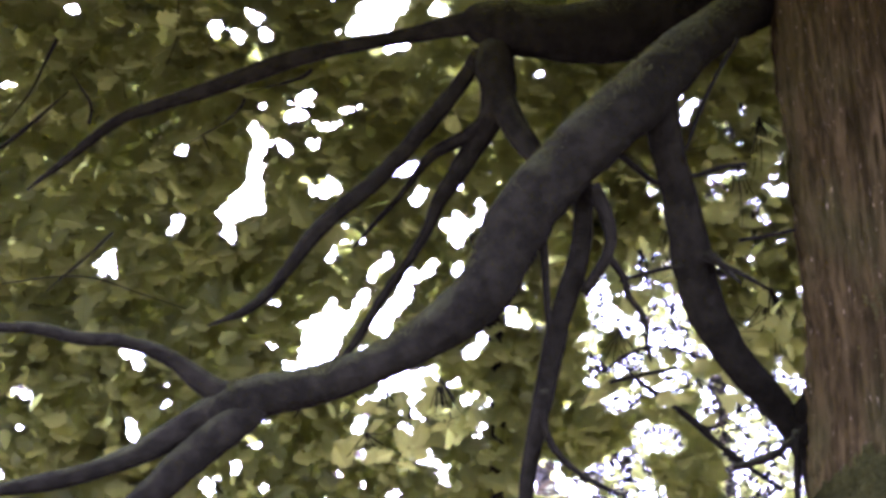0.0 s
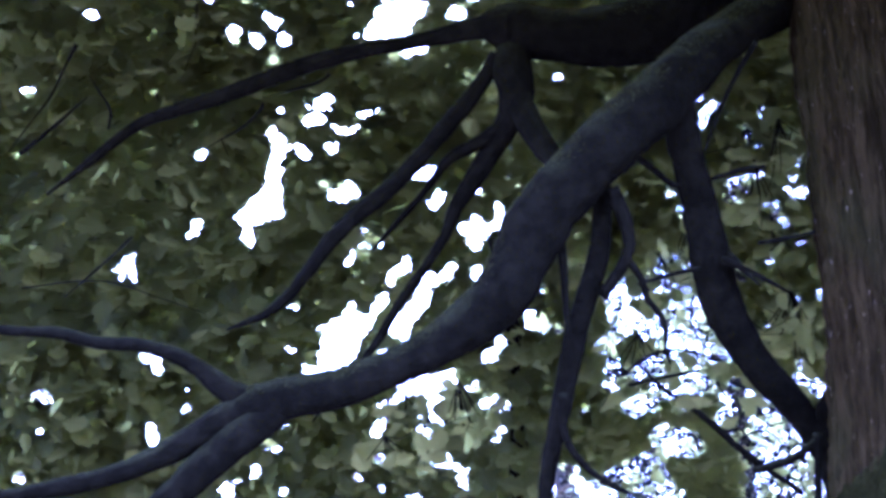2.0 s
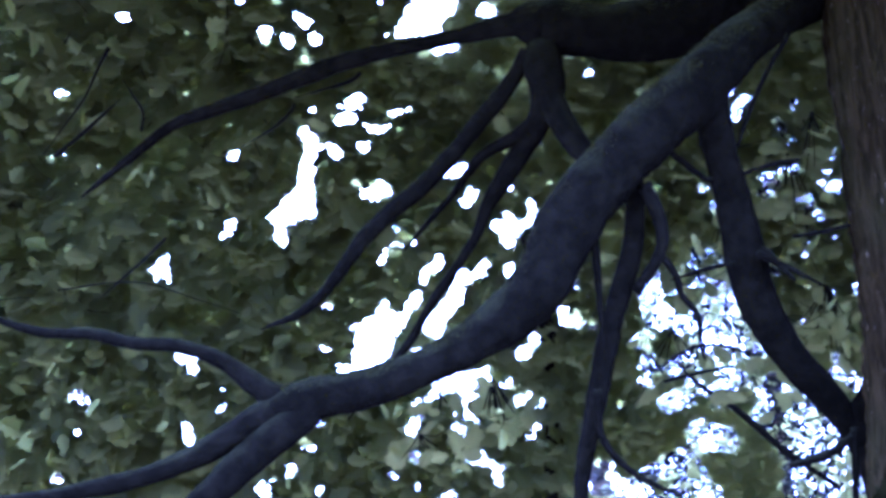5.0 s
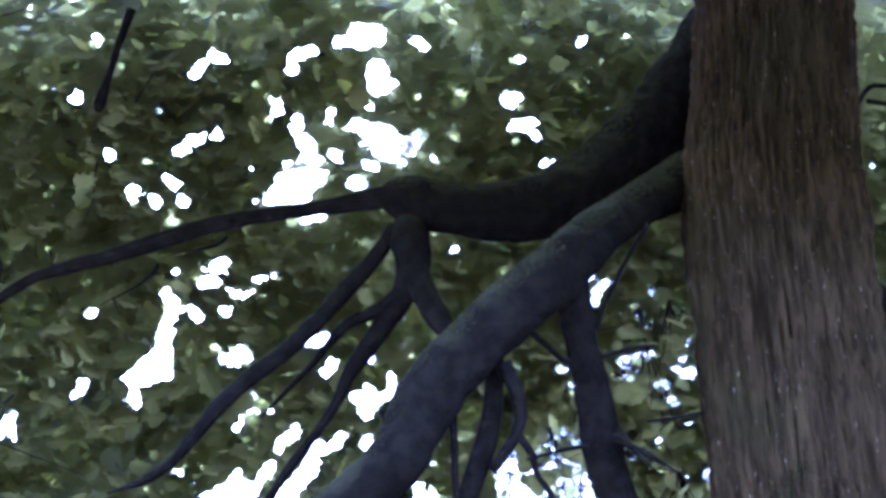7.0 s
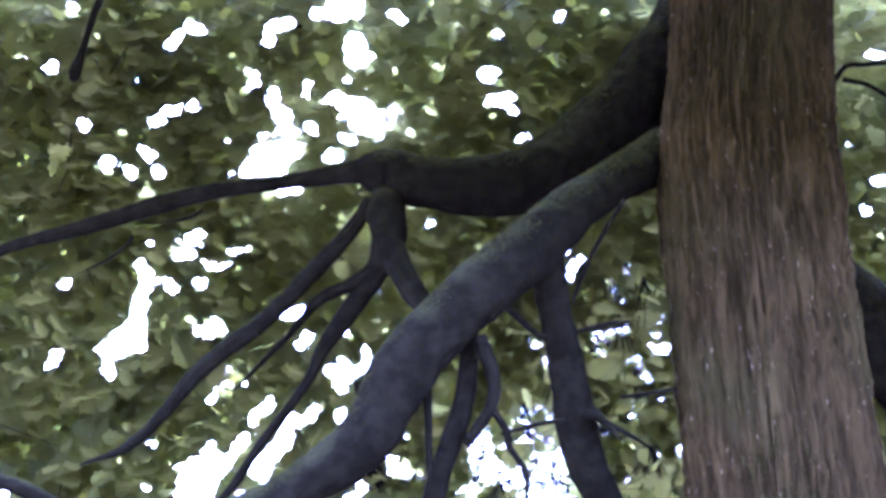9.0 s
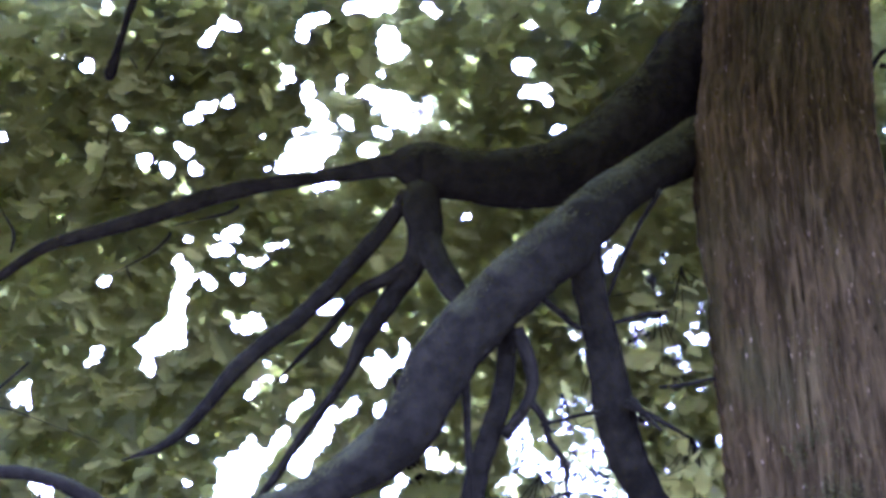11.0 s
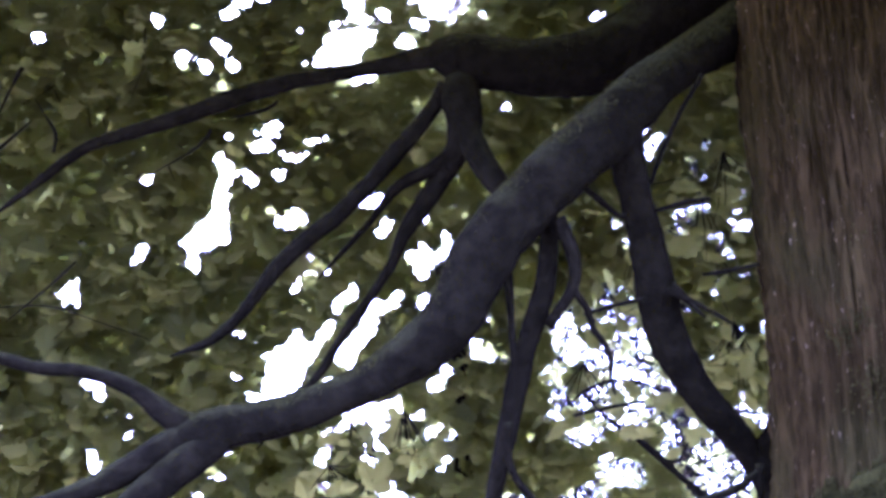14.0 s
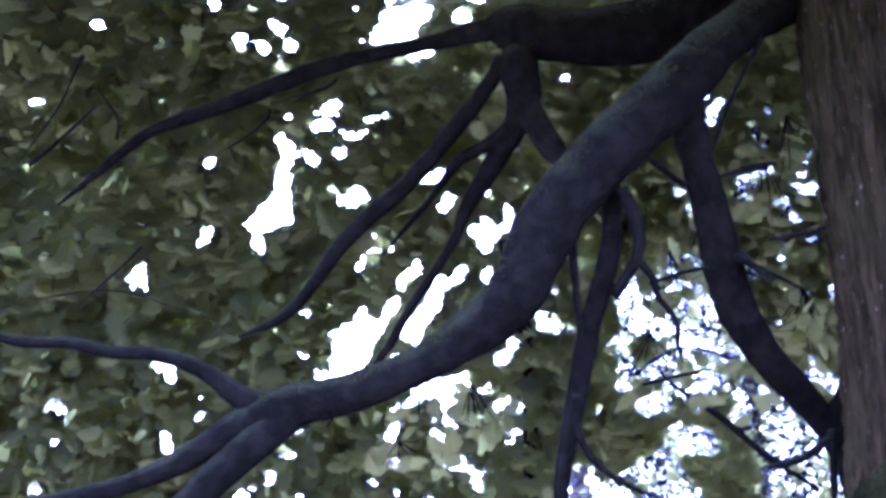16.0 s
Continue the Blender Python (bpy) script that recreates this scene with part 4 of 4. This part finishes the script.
for at, s, x, y, z in zip(near_p, near_s, *near_axes):
    hang_leaf(at, s, x, y, z)
sprig_stems = []
for u, v, deep, count, spread, long in SPRIGS:
    heart = from_sheet(np.array([u]), np.array([v]), np.array([deep]))[0]
    x, y, z = turned(count, rng, 0.5)
    for k in range(count):
        at = heart + rng.normal(size=3) * spread * (1, 1, 0.9) * 0.75
        s = long * rng.uniform(0.7, 1.2)
        hang_leaf(at, s, x[k], y[k], z[k])
        sprig_stems.append(np.array([(*(heart + (0, 0, spread)), 0.004), (*((heart + at) / 2 + rng.normal(size=3) * 0.02), 0.003), (*at, 0.002)]))

lace = []
# bare fine twigs across the open places: a square of the sheet, how many
for left, right, low, high, count in ((0.45, 1.65, -1.5, 0.75, 1300), (-2.5, -1.3, -1.35, -0.5, 45), (-0.75, 0.1, -1.35, -1.0, 14), (-1.4, -1.05, 0.0, 0.25, 4)):
    for _ in range(count):
        p = from_sheet(*(np.array([rng.uniform(a, b)]) for a, b in ((left, right), (low, high), (9.4, 12.0))))[0]
        d = rng.normal(size=3) * (1, 0.5, 0.8)
        d /= np.linalg.norm(d)
        rows = []
        for k in range(7):
            rows.append((*p, 0.0066 * (1 - k / 8)))
            d = d + rng.normal(size=3) * 0.17
            d /= np.linalg.norm(d)
            if k in (1, 2, 3, 4, 5):
                e = d + rng.normal(size=3) * 0.8
                q = p + e * rng.uniform(0.06, 0.2)
                if rng.random() < 0.16:
                    lace.append(q)
                sprig_stems.append(np.array([(*p, 0.0042), (*((p + q) / 2 + rng.normal(size=3) * 0.012), 0.0036), (*q, 0.0023)]))
            p = p + d * rng.uniform(0.05, 0.11)
        sprig_stems.append(np.array(rows))
part("brushwood", thin_stems("brushwood", sprig_stems, 3), SHADED_BARK, tree, "thin dark twigs", "stuff")
part("foliage", leaf_cloud("foliage", np.array(lace), rng.uniform(0.05, 0.13, len(lace)), rng), LEAF, tree, "loose small leaves on thin twigs", "stuff")

# unseen leaves overhead on the near side, added to shade trunk and limbs
rng = np.random.default_rng(5)
p = rng.uniform((-7, 1.5, 5.0), (10, 6.3, 13.5), (19000, 3))
p = p[((p - (1.8, 5.6, 8.5)) ** 2 / (8.5, 9.5, 4.8) ** np.array(2.0)).sum(1) < 1]
uu, vv = on_sheet(p)
deep = (p - np.array(STAND)) @ ALONG
p = p[(deep < 0.5) | (abs(uu) > 3.0) | (vv > 2.4) | (vv < -1.7)]
part("foliage", leaf_cloud("foliage", p, rng.uniform(0.25, 0.45, len(p)), rng, OVAL, OVAL_FACES), LEAF, tree, "unseen leaves overhead, added for shade", "stuff")

# ---- unseen low woods behind the camera and to the sides, added to cut light ----
rng = np.random.default_rng(15)
turn = rng.uniform(radians(55), radians(305), 16000)
out = rng.uniform(15, 22, 16000)
unseen_woods = np.c_[np.sin(turn) * out, np.cos(turn) * out, rng.uniform(0.05, 1, 16000) ** 0.8 * 6]
unseen_woods = unseen_woods[lumps(unseen_woods, 3.0, 9) > -0.35]
ob = part("unseen_woods", leaf_cloud("unseen_woods", unseen_woods, rng.uniform(0.45, 0.8, len(unseen_woods)), rng, OVAL, OVAL_FACES), LEAF,
          thing("woodland", (0, -16, 0), "unseen leafy green woods, added to cut light from behind the camera", "woodland"), "", "stuff")
tagged(ob.parent, kind="stuff")

# ---- the tree behind, at the other side of the trunk ----
second = thing("broadleaf_tree", (4.87, 7.50, 0.0), "thick dark tree leaning behind the oak", "tree")
part("trunk", tube("trunk", [(4.87, 7.50, -0.1, 0.42), (4.37, 7.20, 3.21, 0.292), (3.62, 6.98, 3.79, 0.277), (3.11, 6.83, 4.19, 0.263), (2.68, 6.70, 4.51, 0.245), (2.32, 6.59, 4.79, 0.219), (2.04, 6.51, 5.02, 0.146)], 36, 0.05, 0.1, 4.0), SHADED_BARK, second)
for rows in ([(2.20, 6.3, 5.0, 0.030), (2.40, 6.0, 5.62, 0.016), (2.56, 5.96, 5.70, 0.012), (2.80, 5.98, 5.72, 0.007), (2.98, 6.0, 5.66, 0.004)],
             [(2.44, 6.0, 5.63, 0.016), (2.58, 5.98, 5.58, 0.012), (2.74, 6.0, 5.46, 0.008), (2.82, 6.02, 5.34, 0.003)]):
    part("branch", tube("branch", rows, 10, 0.03, 0.12, 7.0), SHADED_BARK, second)


# ---- far trees with fine hanging twigs ----
def far_tree(x, y, height, radius, boughs, seed, label, wide=1.0):
    rng = np.random.default_rng(seed)
    ob = thing("conifer_tree", (x, y, 0.0), label, "tree", "far trees")
    part("trunk", tube("trunk", [(x, y, -0.1, radius * 1.3), (x + 0.05, y, height * 0.4, radius), (x, y, height * 0.8, radius * 0.5), (x, y, height, 0.02)], 14, 0.25, 0.08, 2.0), FAR_BARK, ob)
    stems, needles = [], []
    for _ in range(boughs):
        h = rng.uniform(0.12, 0.97) * height
        w = rng.uniform(0, 2 * np.pi)
        long = wide * (0.6 + 2.6 * (1 - h / height)) * rng.uniform(0.6, 1.1)
        out = np.array((np.cos(w), np.sin(w), 0))
        rise, bow = rng.uniform(-0.5, 1.6), rng.normal(size=3) * (0.8, 0.8, 0.3)
        pts = np.array([(*(np.array((x, y, h)) + out * long * q + (0, 0, rise * q - 0.8 * q * q) + bow * (q * q) + rng.normal(size=3) * 0.03), 0.013 * (1 - q) + 0.004) for q in np.linspace(0, 1, 6)])
        stems.append(pts)
        for _ in range(20):
            q = pts[rng.integers(1, 6), :3]
            d = out * rng.uniform(0.1, 0.6) + rng.normal(size=3) * 0.55 + (0, 0, -0.15)
            tip = q + d * rng.uniform(0.3, 0.8)
            stems.append(np.array([(*q, 0.006), (*((q + tip) / 2 + rng.normal(size=3) * 0.04), 0.005), (*tip, 0.003)]))
            for _ in range(4):
                m = q + (tip - q) * rng.uniform(0.2, 1)
                needles.append(np.array([(*m, 0.004), (*(m + rng.normal(size=3) * 0.13), 0.002)]))
    part("branchwork", thin_stems("branchwork", stems + needles, 3), NEEDLE, ob, "fine grey-green drooping twigs", "stuff")
    tufts = np.array([n[-1, :3] for n in needles])
    tufts = tufts[lumps(tufts, 0.8, seed) > 0.2]
    part("foliage", leaf_cloud("foliage", tufts, rng.uniform(0.05, 0.12, len(tufts)), rng, OVAL * (0.6, 1, 1), OVAL_FACES), FAR_LEAF, ob, "grey-green tufts of needles", "stuff")
    return ob


far_tree(0.24, 15.5, 12.0, 0.11, 70, 1, "tall thin far tree with drooping twigs")
far_tree(0.80, 17.0, 13.0, 0.12, 90, 2, "tall thin far tree with drooping twigs")
far_tree(4.9, 17.0, 15.0, 0.14, 230, 3, "far conifer with a veil of fine twigs", 2.0)
far_tree(-5.4, 18.0, 12.0, 0.14, 220, 4, "far conifer with a veil of fine twigs", 2.0)
far_tree(2.65, 15.0, 8.6, 0.07, 130, 5, "far conifer with a veil of fine twigs", 0.95)
far_tree(-1.15, 15.0, 5.6, 0.05, 50, 6, "small far conifer with fine twigs", 0.5)
